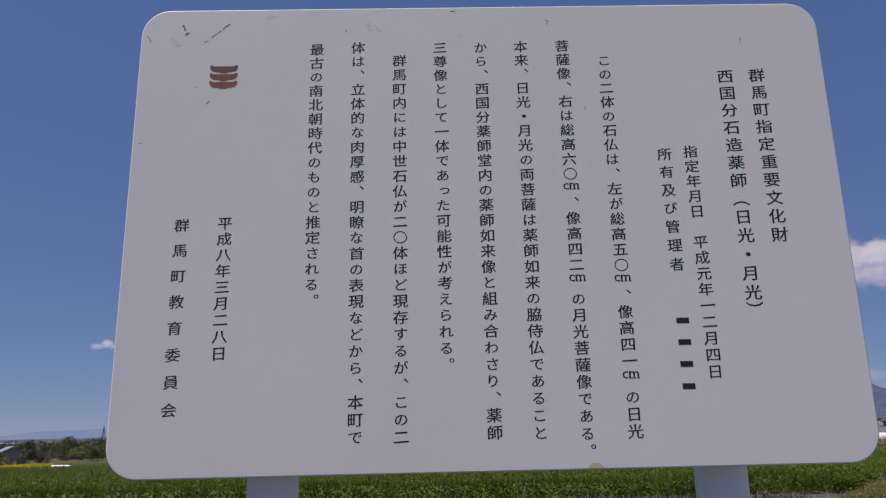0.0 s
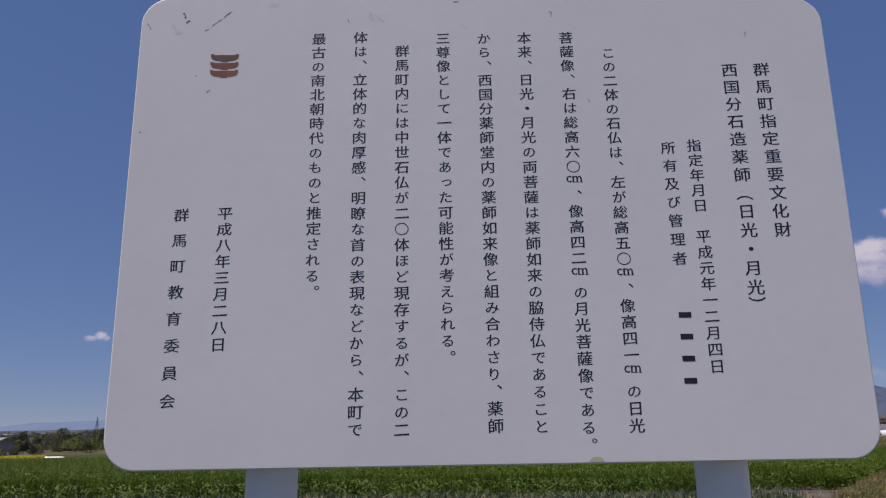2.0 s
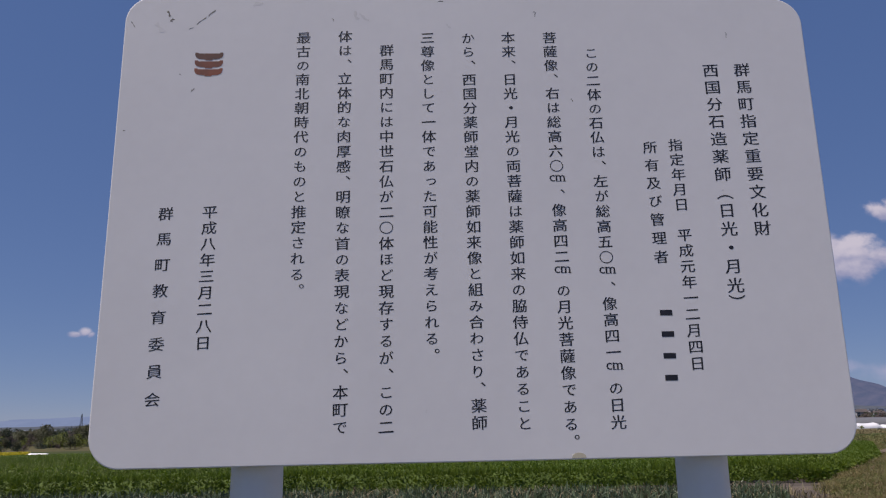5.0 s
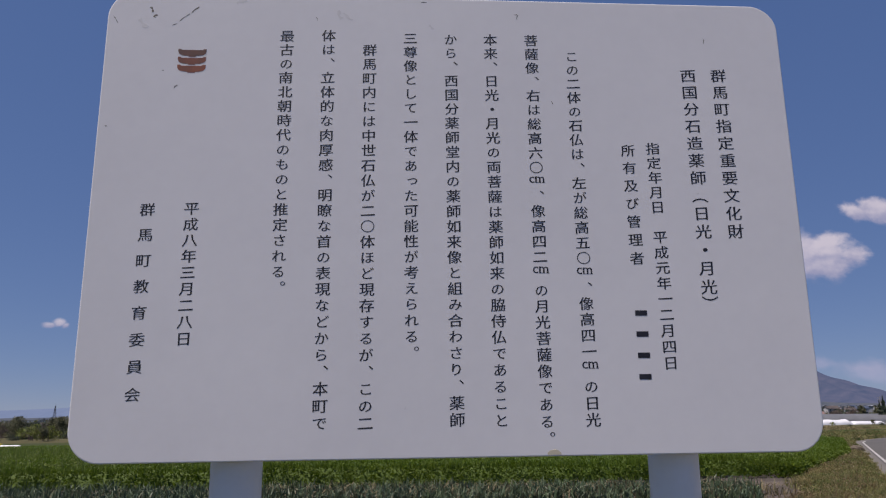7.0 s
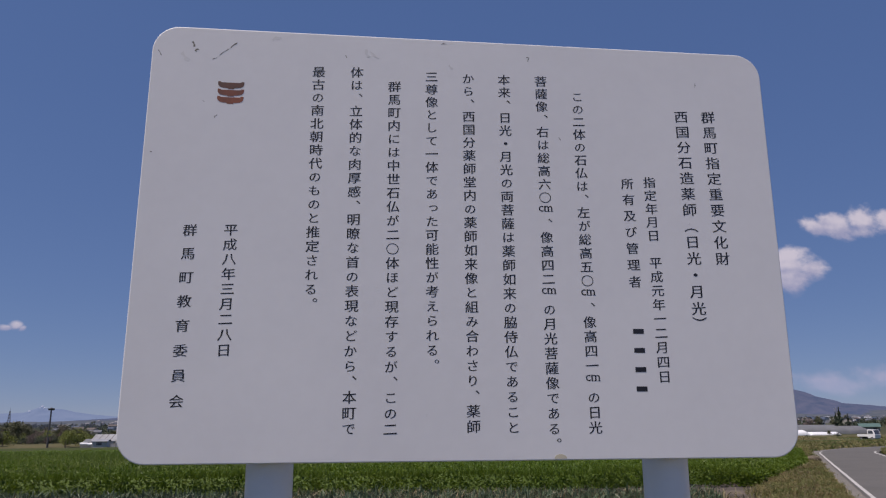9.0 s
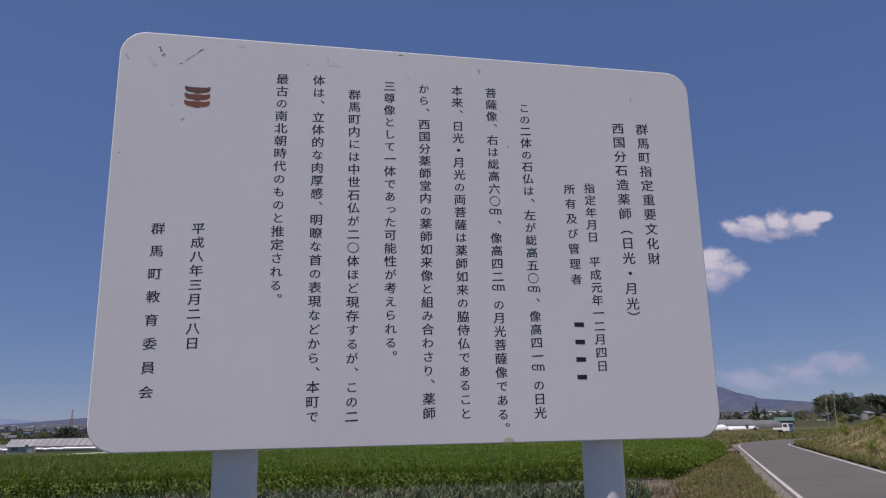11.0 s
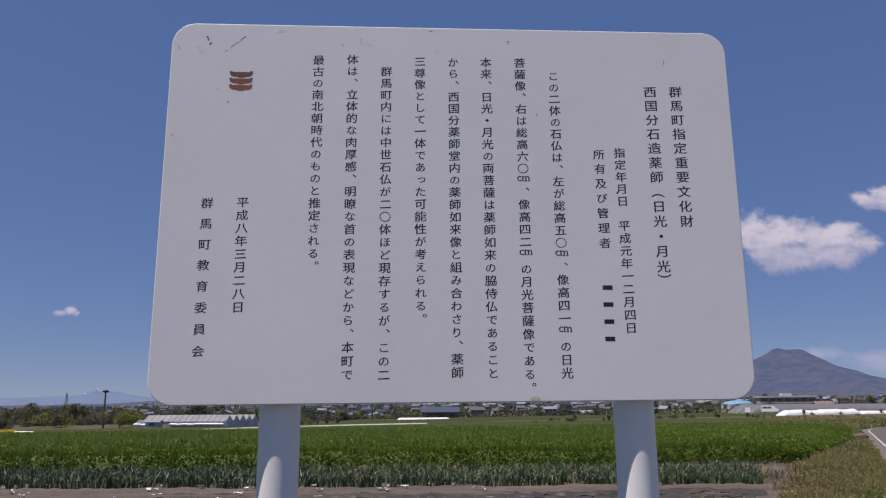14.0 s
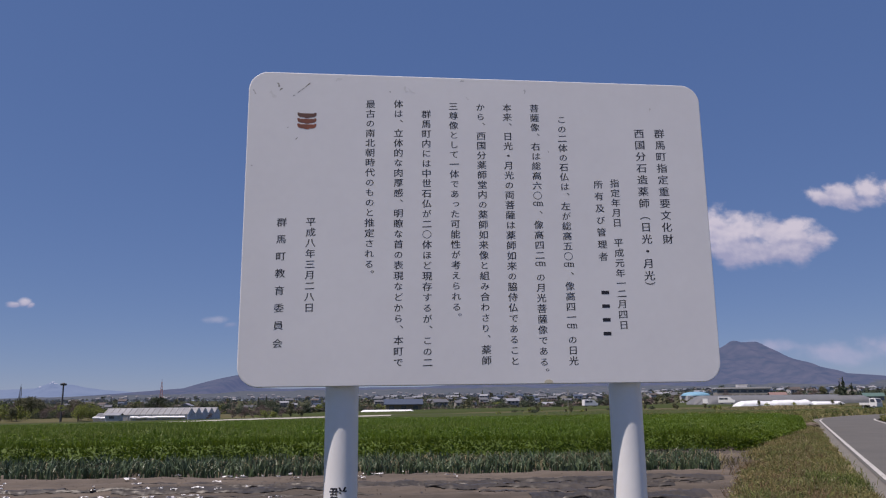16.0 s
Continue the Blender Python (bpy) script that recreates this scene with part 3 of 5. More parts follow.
v, f = blades(p, rng.uniform(0.10, 0.34, len(p)), rng.uniform(0.010, 0.020, len(p)), rng.uniform(0, 0.4, len(p)), rng)
tagged(link("crop_stalks", array_mesh("crop_stalks", v, f, M_STALK)), "pale green flower stalks above the crop", "crop", kind="stuff")


# feathery pale tops in patches
p = crop_points(70000, 19.6, 30, 0.80, 1.12)
p = p[wob(p[:, 0] * 0.6, p[:, 1] * 0.8, 0.45) + 0.5 * wob(p[:, 0], p[:, 1], 1.6) - 0.05 * (p[:, 0] + 3) > 0.25]
v, f = leaves(p, rng.uniform(0.02, 0.06, len(p)), rng, 1.2, 1.0)
tagged(link("crop_tops", array_mesh("crop_tops", v, f, M_STALK)), "pale feathery flower heads in patches over the crop", "crop", kind="stuff")


# ---- distance ----
def ridge(name, knots, y, foot, depth, material, label, rough=0.03, n=220):
    """A mountain range: a crest line through a few heights, folded slopes falling towards the viewer."""
    y, k8 = (y * 0.8, 0.8) if y > 3000 else (y, 1.0)
    kx, kz = np.array([k[0] for k in knots], float) * k8, np.array([k[1] for k in knots], float) * k8
    def fn(x, v):
        crest = np.interp(x, kx, kz)
        crest = crest + rough * 25 * wob(x, x * 0, 0.02) + rough * 12 * wob(x, x * 0, 0.07)
        fold = (wob(x, v * 200, 0.012) * 18 + wob(x, v * 260, 0.035) * 9) * np.sin(np.pi * v)
        return x, y - depth * (1 - v) , foot + (crest - foot) * v ** 1.35 + fold * np.clip(crest - foot, 0, 200) / 220
    return tagged(link(name, sheet(name, np.linspace(kx[0], kx[-1], n), np.linspace(0, 1, 40), fn, material)), label, "mountain", kind="structure")

# last colour of each: blue air haze painted in as a glow
M_FAR = hazed_mat("far_range_rock", (0.04, 0.05, 0.07), (0.07, 0.08, 0.10), 0.012, (0.108, 0.158, 0.268), 1.0)
M_SNOW = hazed_mat("far_snow", (0.30, 0.30, 0.33), (0.22, 0.23, 0.26), 0.02, (0.10, 0.14, 0.22), 1.0)
M_MTN = hazed_mat("wooded_mountain", (0.008, 0.015, 0.013), (0.055, 0.048, 0.046), 0.020, (0.058, 0.080, 0.162), 1.0)
M_HILL = hazed_mat("wooded_foothill", (0.016, 0.024, 0.018), (0.075, 0.070, 0.062), 0.03, (0.052, 0.068, 0.110), 1.0)
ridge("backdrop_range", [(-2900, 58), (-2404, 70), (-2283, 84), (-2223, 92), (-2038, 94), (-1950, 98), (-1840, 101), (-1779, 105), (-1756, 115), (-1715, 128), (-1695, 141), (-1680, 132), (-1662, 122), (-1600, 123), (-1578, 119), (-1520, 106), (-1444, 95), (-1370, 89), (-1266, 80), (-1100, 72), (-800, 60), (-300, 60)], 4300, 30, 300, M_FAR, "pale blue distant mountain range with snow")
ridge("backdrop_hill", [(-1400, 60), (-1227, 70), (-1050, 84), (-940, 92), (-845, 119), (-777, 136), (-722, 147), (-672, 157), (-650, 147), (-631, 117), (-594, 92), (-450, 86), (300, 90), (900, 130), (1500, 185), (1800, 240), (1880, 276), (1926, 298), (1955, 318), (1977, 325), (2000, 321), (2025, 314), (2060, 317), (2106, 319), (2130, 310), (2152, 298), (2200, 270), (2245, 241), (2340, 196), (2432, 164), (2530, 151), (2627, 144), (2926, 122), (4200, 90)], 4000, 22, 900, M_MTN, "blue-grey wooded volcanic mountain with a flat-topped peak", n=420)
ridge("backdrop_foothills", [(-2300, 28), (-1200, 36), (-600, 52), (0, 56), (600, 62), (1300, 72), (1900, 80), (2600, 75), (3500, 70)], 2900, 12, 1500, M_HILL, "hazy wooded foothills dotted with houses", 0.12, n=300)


def snow_field(x, z, w, h, seed):
    """An irregular field of snow lying on the far slope just under the crest."""
    rg = random.Random(seed)
    bm = bmesh.new()
    ring = []
    for i in range(14):
        a = 2 * math.pi * i / 14
        q = rg.uniform(0.45, 1.0)
        ring.append(bm.verts.new((math.cos(a) * w * q, math.sin(a) * h * q * 0.9, math.sin(a) * h * q)))
    mid = bm.verts.new((0, -3, 0))
    for i in range(14):
        bm.faces.new((ring[i], ring[(i + 1) % 14], mid))
    ob = part("backdrop_snow", bm, M_SNOW)
    ob.location = (x, 3390, z)
    tagged(ob, "white patch of old snow on the far mountain range", "snow", kind="structure")

for k, (x, z, w, h) in enumerate(((-1386, 88, 6, 4.5), (-1336, 107, 7, 5), (-1326, 101, 12, 4), (-1346, 101, 5, 3), (-1304, 95, 4, 2))):
    snow_field(x, z, w, h, k)


def cloud(lobes, base, dense, soft, label, top=(0.52, 0.515, 0.585), low=(0.28, 0.305, 0.44)):
    """A far cloud: a sheet bulging towards the viewer that carries the vapour."""
    y = 3560
    x0, x1 = min(a - 1.7 * c for a, b, c, d in lobes), max(a + 1.7 * c for a, b, c, d in lobes)
    z0, z1 = min(b - 1.7 * d for a, b, c, d in lobes), max(b + 1.7 * d for a, b, c, d in lobes)
    mx, mz = (x0 + x1) / 2, (z0 + z1) / 2
    bm = bmesh.new()
    bmesh.ops.create_grid(bm, x_segments=12, y_segments=8, size=0.5)
    for v_ in bm.verts:
        v_.co = Vector((v_.co.x * (x1 - x0), 60 * (1 - 4 * v_.co.x ** 2) * (1 - 4 * v_.co.y ** 2), v_.co.y * (z1 - z0)))
    rel = [(a - mx, b - mz, c, d) for a, b, c, d in lobes]
    span = max(b + d for a, b, c, d in lobes) - base
    ob = part("backdrop_cloud", bm, cloud_mat("cloud_vapour", rel, base - mz, dense, soft, top, low, span))
    ob.location = (mx, y, mz)
    ob.visible_shadow = False
    tagged(ob, label, "cloud", kind="structure")

cloud([(1575, 855, 150, 110), (1735, 875, 180, 125), (1865, 845, 190, 125), (2035, 840, 190, 120), (2165, 810, 150, 105), (1875, 745, 240, 95), (2075, 740, 220, 95), (2265, 805, 120, 75)], 610, 0.92, 0.62, "broad white fair-weather cloud with a grey base")
cloud([(2305, 1025, 95, 65), (2445, 1055, 140, 85), (2605, 1070, 150, 90), (2745, 1085, 120, 76), (2845, 1110, 70, 36)], 930, 0.92, 0.60, "ragged white fair-weather cloud with a flat base")
cloud([(-1580, 474, 46, 30), (-1615, 464, 36, 20), (-1547, 462, 36, 20)], 440, 0.80, 0.6, "small white puff of cloud")
cloud([(-715, 395, 70, 26), (-650, 372, 50, 20)], 350, 0.30, 0.8, "faint thin wisp of cloud")
cloud([(2300, 225, 280, 65), (2600, 262, 280, 75), (2860, 300, 230, 85), (1950, 262, 190, 45)], 130, 0.42, 1.0, "faint pinkish haze cloud low over the hills", (0.47, 0.44, 0.56), (0.37, 0.39, 0.54))


# ---- the sign ----
BX0, BX1, BZ0, BZ1, BY = -0.616, 0.876, 1.4525, 2.447, 1.49
sign = thing("information_sign", (0.13, 1.53, 0), "white enamel notice board with black writing on two round posts", "sign")
sign.matrix_world = Matrix.Identity(4)
outline = [(x, z + (x - 0.13) * (0.0045 - 0.0078 * (z - BZ0) / (BZ1 - BZ0))) for x, z in rounded(BX0, BX1, BZ0, BZ1, 0.062, 12)]
panel = part("panel", slab(outline, BY, BY + 0.021, 0.0025), M_PANEL, sign, "white enamelled panel with rounded corners, stained along the top")
POSTS = (-0.308, 0.586)
POST_R, POST_Y = 0.0508, BY + 0.021 + 0.0508 + 0.0025
for px in POSTS:
    post = part("post", cyl(bmesh.new(), px, POST_Y, -0.3, 2.36, POST_R, seg=56), M_POST, sign, "round white-painted steel post")
    bm = bmesh.new()
    bm.from_mesh(post.data)
    for z in (-0.28, 2.35):
        bmesh.ops.bisect_plane(bm, geom=bm.verts[:] + bm.edges[:] + bm.faces[:], plane_co=(0, 0, z), plane_no=(0, 0, 1))
    bm.to_mesh(post.data)
    bm.free()
    for pol in post.data.polygons:
        pol.use_smooth = abs(pol.normal.z) < 0.5
    for hz in (1.62, 2.28):
        bm = box(bmesh.new(), px - 0.085, px + 0.085, POST_Y + POST_R + 0.001, POST_Y + POST_R + 0.006, hz - 0.02, hz + 0.02, 0.001)
        part("clamp", bm, M_STEEL, sign)


def brushed(me, upright, level, flare):
    """Gives the even strokes of the built-in font a brush's contrast: level strokes thinner, upright ones fuller, ends pressed."""
    bm = bmesh.new()
    bm.from_mesh(me)
    bmesh.ops.remove_doubles(bm, verts=bm.verts, dist=1e-5)
    moves = {}
    for v_ in bm.verts:
        rim = [e for e in v_.link_edges if len(e.link_faces) == 1]
        if len(rim) != 2:
            continue
        ns = []
        for e in rim:
            d = e.verts[1].co - e.verts[0].co
            n = Vector((d.y, -d.x, 0)).normalized()
            ns.append(n if n.dot(e.link_faces[0].calc_center_median() - e.verts[0].co) < 0 else -n)
        push = [upright * n.x ** 2 - level * n.y ** 2 for n in ns]
        det = ns[0].x * ns[1].y - ns[0].y * ns[1].x
        if abs(det) > 0.35:
            mv = Vector(((push[0] * ns[1].y - push[1] * ns[0].y) / det, (ns[0].x * push[1] - ns[1].x * push[0]) / det, 0))
        else:
            mv = (ns[0] + ns[1]).normalized() * sum(push) / 2
        out = ns[0] + ns[1]
        far = [e.other_vert(v_).co for e in rim]
        if abs(det) > 0.8 and ((far[0] + far[1]) / 2 - v_.co).dot(out) < 0:
            if out.x > 0.5 and out.y > 0.5:
                mv += Vector((0.5, 1.0, 0)) * flare
            elif out.x < -0.5 and out.y > 0.5:
                mv += Vector((-0.5, 0.4, 0)) * flare
            elif out.x > 0.5 and out.y < -0.5:
                mv += Vector((0.2, -0.4, 0)) * flare
        moves[v_] = mv if mv.length < 0.04 else mv.normalized() * 0.04
    for v_, mv in moves.items():
        v_.co += mv
    bm.to_mesh(me)
    bm.free()


def glyph_mesh(ch, bold=0.0):
    """One character as a flat mesh in the upright plane, centred on its em box."""
    cu = bpy.data.curves.new("character", "FONT")
    cu.body, cu.resolution_u, cu.offset = ch, 2, bold
    ob = new("character", cu)
    me = bpy.data.meshes.new_from_object(ob.evaluated_get(bpy.context.evaluated_depsgraph_get()))
    bpy.data.objects.remove(ob)
    bpy.data.curves.remove(cu)
    if not bold:
        brushed(me, 0.011, 0.003, 0.022)
    xs = [v_.co.x for v_ in me.vertices]
    mid = (min(xs) + max(xs)) / 2
    kana = 0.94 if "\u3041" <= ch[0] <= "\u3096" else 1.0
    for v_ in me.vertices:
        x, z = (v_.co.x - 0.5) * kana, (v_.co.y - 0.38) * kana
        if ch == "cm":
            x, z = (v_.co.x - mid) * 0.92, (v_.co.y - 0.22) * 1.05
        elif ch in "、。":
            x, z = x + 0.62, z + 0.58
        elif ch in "（）":
            x, z = z, -x
        elif ch == "っ":
            x, z = x + 0.1, z + 0.08
        elif ch == "・":
            x, z = (v_.co.x - mid) * 1.25, z * 1.25
        elif not bold:
            z += 0.05 * x
        v_.co = (x, 0, z)
    if ch == "cm":
        feet = sorted(v_.co.x for v_ in me.vertices if abs(v_.co.z + 0.231) < 0.012 and v_.co.x > -0.1)
        bm = bmesh.new()
        bm.from_mesh(me)
        groups = []
        for x in feet:
            if groups and x - groups[-1][-1] < 0.12:
                groups[-1].append(x)
            else:
                groups.append([x])
        for gr in groups:
            c = (gr[0] + gr[-1]) / 2
            bm.faces.new([bm.verts.new((c + a, 0.0, b)) for a, b in ((-0.10, -0.235), (0.10, -0.235), (0.10, -0.195), (-0.10, -0.195))])
        bm.to_mesh(me)
        bm.free()
    me.materials.clear()
    me.materials.append(M_INK)
    return me


GLYPHS = {}

def ring_mesh():
    """The round zero: a thin ring."""
    bm = bmesh.new()
    n = 32
    rims = [[bm.verts.new((r * math.cos(2 * math.pi * i / n), 0, r * math.sin(2 * math.pi * i / n))) for i in range(n)] for r in (0.385, 0.445)]
    for i in range(n):
        bm.faces.new((rims[0][i], rims[1][i], rims[1][(i + 1) % n], rims[0][(i + 1) % n]))
    me = bpy.data.meshes.new("character")
    bm.to_mesh(me)
    bm.free()
    me.materials.append(M_INK)
    return me


def glyph(ch):
    if ch not in GLYPHS:
        GLYPHS[ch] = ring_mesh() if ch == "〇" else glyph_mesh(ch)
    return GLYPHS[ch]


def column(text, x0, z0, x1, z1, sx, sz):
    """One column of vertical writing from the centre of its first character to that of its last."""
    slots, i = [], 0
    while i < len(text):
        k = 2 if text.startswith("cm", i) else 1
        slots.append(text[i:i + k])
        i += k
    at = [0.0]
    for a, b in zip(slots, slots[1:]):
        at.append(at[-1] + (0.84 if b == "cm" else 0.88 if b == "）" else 1.0 if a != "cm" else 1.1 if b == "、" else 1.3))
    for c, q in zip(slots, at):
        if c != "\u3000":
            t = q / at[-1]
            ob = link("character", glyph(c), None, panel)
            ob.location, ob.scale = (x0 + (x1 - x0) * t, BY - 0.0002, z0 + (z1 - z0) * t), (sx, 1, sz)


BODY, TITLE = (0.0314, 0.0290), (0.0364, 0.0330)
column("群馬町指定重要文化財", 0.728, 2.270, 0.733, 1.911, *TITLE)
column("西国分石造薬師（日光・月光）", 0.659, 2.269, 0.664, 1.756, *TITLE)
column("指定年月日　平成元年一二月四日", 0.566, 2.096, 0.570, 1.634, *BODY)
column("所有及び管理者", 0.511, 2.091, 0.515, 1.852, *BODY)
column("この二体の石仏は、左が総高五〇cm、像高四一cmの日光", 0.398, 2.311, 0.404, 1.5225, *BODY)
column("菩薩像、右は総高六〇cm、像高四二cmの月光菩薩像である。", 0.308, 2.348, 0.311, 1.487, *BODY)
column("本来、日光・月光の両菩薩は薬師如来の脇侍仏であること", 0.217, 2.348, 0.220, 1.523, *BODY)
column("から、西国分薬師堂内の薬師如来像と組み合わさり、薬師", 0.129, 2.347, 0.132, 1.525, *BODY)
column("三尊像として一体であった可能性が考えられる。", 0.040, 2.348, 0.042, 1.657, *BODY)
column("群馬町内には中世石仏が二〇体ほど現存するが、この二", -0.049, 2.318, -0.049, 1.520, *BODY)
column("体は、立体的な肉厚感、明瞭な首の表現などから、本町で", -0.139, 2.351, -0.138, 1.521, *BODY)
column("最古の南北朝時代のものと推定される。", -0.229, 2.348, -0.229, 1.790, *BODY)
column("平成八年三月二八日", -0.410, 1.955, -0.409, 1.687, *BODY)
column("群馬町教育委員会", -0.499, 1.952, -0.500, 1.579, *BODY)
for k in range(4):
    zc = 1.7365 - k * 0.0433
    part("writing_bar", box(bmesh.new(), 0.503, 0.528, BY - 0.0003, BY + 0.001, zc - 0.0055, zc + 0.0055), M_INK, panel, "black bar of writing")

# emblem: three stacked hull shapes
def hull(top, w=0.0300, h=0.0140, horn=0.0022):
    half = [(1.0, top + horn), (1.0, top - 0.25 * h), (0.96, top - 0.50 * h), (0.88, top - 0.72 * h), (0.74, top - 0.88 * h), (0.52, top - 0.97 * h), (0.26, top - h), (0.24, top - 1.16 * h)]
    crown = [(0.80, top + horn), (0.74, top)]
    right = crown[::-1] + half
    return [(-0.4305 + q * w, z) for q, z in right] + [(-0.4305 - q * w, z) for q, z in right[::-1]]

emblem = part("emblem", slab(hull(2.3110), BY - 0.0003, BY + 0.001), M_BROWN, panel, "faded red-brown emblem of three stacked hulls")
part("emblem_hull", slab(hull(2.2925), BY - 0.0003, BY + 0.001), M_RED, emblem)
part("emblem_hull", slab(hull(2.2740), BY - 0.0003, BY + 0.001), M_ORANGE, emblem)


def fleck(x, z, length, width, ang, material, name="dirt_mark", bendy=0.3):
    n, pts, c, s_ = 7, [], math.cos(radians(ang)), math.sin(radians(ang))
    for side in (1, -1):
        for i in range(n + 1) if side == 1 else range(n, -1, -1):
            q = i / n
            a = (q - 0.5) * length
            b = bendy * width * math.sin(q * 5) + side * width * 0.5 * (0.25 + 0.75 * abs(math.sin(q * 4.3 + x * 40)))
            pts.append((x + a * c - b * s_, z + a * s_ + b * c))
    part(name, slab(pts, BY - 0.0002, BY + 0.0008), material, panel)


random.seed(11)
for x, z, le, wi, an in ((-0.523, 2.406, 0.014, 0.008, -55), (-0.515, 2.391, 0.008, 0.010, 70), (-0.430, 2.408, 0.020, 0.005, 48), (-0.452, 2.389, 0.026, 0.0028, 42), (-0.473, 2.371, 0.010, 0.003, 30), (-0.598, 2.380, 0.016, 0.003, -55), (-0.461, 2.226, 0.009, 0.004, 55), (0.277, 2.411, 0.006, 0.003, 10), (0.279, 2.405, 0.010, 0.003, 80), (0.702, 2.355, 0.012, 0.003, -85), (0.350, 2.200, 0.008, 0.003, -55), (-0.166, 2.392, 0.008, 0.003, -60), (0.07, 2.437, 0.012, 0.004, 10), (-0.49, 2.262, 0.004, 0.003, 0), (-0.598, 2.134, 0.004, 0.004, 10)):
    fleck(x, z, le, wi * 0.62, an, M_DIRT)
for k in range(5):
    x = random.choice((random.uniform(-0.56, 0.8), random.uniform(-0.35, 0.1)))
    fleck(x, random.uniform(2.37, 2.432), random.uniform(0.006, 0.03), random.uniform(0.004, 0.014), random.uniform(0, 180), M_GRIME, "smudge", 0.25)
for k in range(3):
    fleck(random.uniform(-0.3, 0.84), random.uniform(1.5, 2.2), random.uniform(0.003, 0.006), 0.003, random.uniform(0, 180), M_GRIME, "smudge", 0.0)
tape = slab([(0.323 + 0.014 * math.cos(radians(a)), 1.4565 + 0.010 * math.sin(radians(a))) for a in range(0, 181, 15)], BY - 0.0003, BY + 0.0008)
part("tape_remnant", tape, M_TAPE, panel, "yellowed scrap of tape")

# lettering wrapped round the post
bm = bmesh.new()
bm.from_mesh(glyph_mesh("群", 0.016))
bmesh.ops.subdivide_edges(bm, edges=[e for e in bm.edges if e.calc_length() > 0.2], cuts=3)
for v_ in bm.verts:
    th = v_.co.x * 0.056 / POST_R - 0.12
    v_.co = Vector((POSTS[0] + (POST_R + 0.0009) * math.sin(th), POST_Y - (POST_R + 0.0009) * math.cos(th), 1.136 + v_.co.z * 0.050))
wrap = bmesh.new()
for i in range(25):
    th = radians(-75 + 150 * i / 24)
    for z in (0.55, 1.171):
        wrap.verts.new((POSTS[0] + (POST_R + 0.0005) * math.sin(th), POST_Y - (POST_R + 0.0005) * math.cos(th), z))
wrap.verts.ensure_lookup_table()
for i in range(24):
    wrap.faces.new([wrap.verts[j] for j in (2 * i, 2 * i + 2, 2 * i + 3, 2 * i + 1)]).smooth = True
part("label_wrap", wrap, M_POST, sign, "white label wrapped round the post")
part("post_lettering", bm, M_INK, sign, "bold black writing down the post")


# ---- buildings, trees and things in the distance ----
M_WALLS = [mat("cream_wall", (0.33, 0.31, 0.28), None, 0.5, 0.8), mat("white_wall", (0.46, 0.46, 0.47), (0.36, 0.36, 0.37), 0.5, 0.7), mat("brown_wall", (0.24, 0.19, 0.15), None, 0.5, 0.8), mat("grey_wall", (0.28, 0.28, 0.29), None, 0.5, 0.8)]
M_ROOFS = [mat("grey_tile_roof", (0.13, 0.135, 0.15), None, 1.5, 0.5), mat("brown_roof", (0.10, 0.082, 0.074), None, 1.5, 0.6), mat("slate_blue_roof", (0.07, 0.09, 0.135), None, 1.5, 0.45), mat("pale_metal_roof", (0.30, 0.31, 0.34), None, 1.5, 0.4), mat("salmon_roof", (0.24, 0.155, 0.14), None, 1.5, 0.6), mat("turquoise_roof", (0.20, 0.40, 0.54), None, 1.0, 0.4), mat("green_roof", (0.09, 0.155, 0.14), None, 1.0, 0.5)]
M_PANE = mat("window_glass", (0.05, 0.06, 0.08), (0.08, 0.09, 0.11), 1, 0.12, spec=0.6)
M_BARK = mat("bark", (0.10, 0.08, 0.06), (0.15, 0.12, 0.09), 6, 0.95, 0.5)
M_LEAVES = [mat("olive_leaves", (0.085, 0.092, 0.042), (0.12, 0.12, 0.06), 0.4, 0.7, island=0.45), mat("fresh_leaves", (0.15, 0.19, 0.03), (0.20, 0.22, 0.045), 0.4, 0.7, island=0.35), mat("dark_leaves", (0.036, 0.055, 0.032), (0.055, 0.075, 0.042), 0.4, 0.7, island=0.4), mat("bare_twigs", (0.12, 0.095, 0.085), (0.16, 0.12, 0.11), 0.4, 0.9, island=0.4)]
# woods with a weak blue glow that stands for haze
M_SLOPE = hazed_mat("hazy_slope_woods", (0.035, 0.045, 0.035), (0.07, 0.065, 0.055), 0.05, (0.022, 0.030, 0.050), 1.0)
M_POLYROOF = thin(mat("milky_greenhouse_film", (0.36, 0.37, 0.39), (0.27, 0.28, 0.30), 0.4, 0.4, fine=3), 0.5)
M_POLYWALL = thin(mat("grey_greenhouse_wall", (0.80, 0.80, 0.80), (0.64, 0.64, 0.64), 0.6, 0.4, fine=3), 0.5)
M_GLAZED = thin(mat("greenhouse_roof_film", (0.58, 0.59, 0.61), (0.44, 0.45, 0.47), 0.4, 0.35, fine=3), 0.5)
M_WHITEFILM = mat("white_plastic_cover", (0.82, 0.83, 0.85), (0.74, 0.75, 0.78), 0.5, 0.35, 0.3, fine=3)
M_VAN = mat("white_car_paint", (0.78, 0.78, 0.78), (0.72, 0.72, 0.72), 2, 0.2)
M_TYRE = mat("black_rubber", (0.02, 0.02, 0.02), (0.03, 0.03, 0.03), 10, 0.8)
M_POLE = mat("concrete_pole", (0.28, 0.27, 0.26), (0.22, 0.21, 0.20), 3, 0.9)
M_DARKPOLE = mat("dark_steel_pole", (0.06, 0.06, 0.065), (0.09, 0.09, 0.09), 3, 0.6)
M_REDWHITE = mat("red_lattice", (0.40, 0.14, 0.12), (0.48, 0.32, 0.30), 0.05, 0.6)
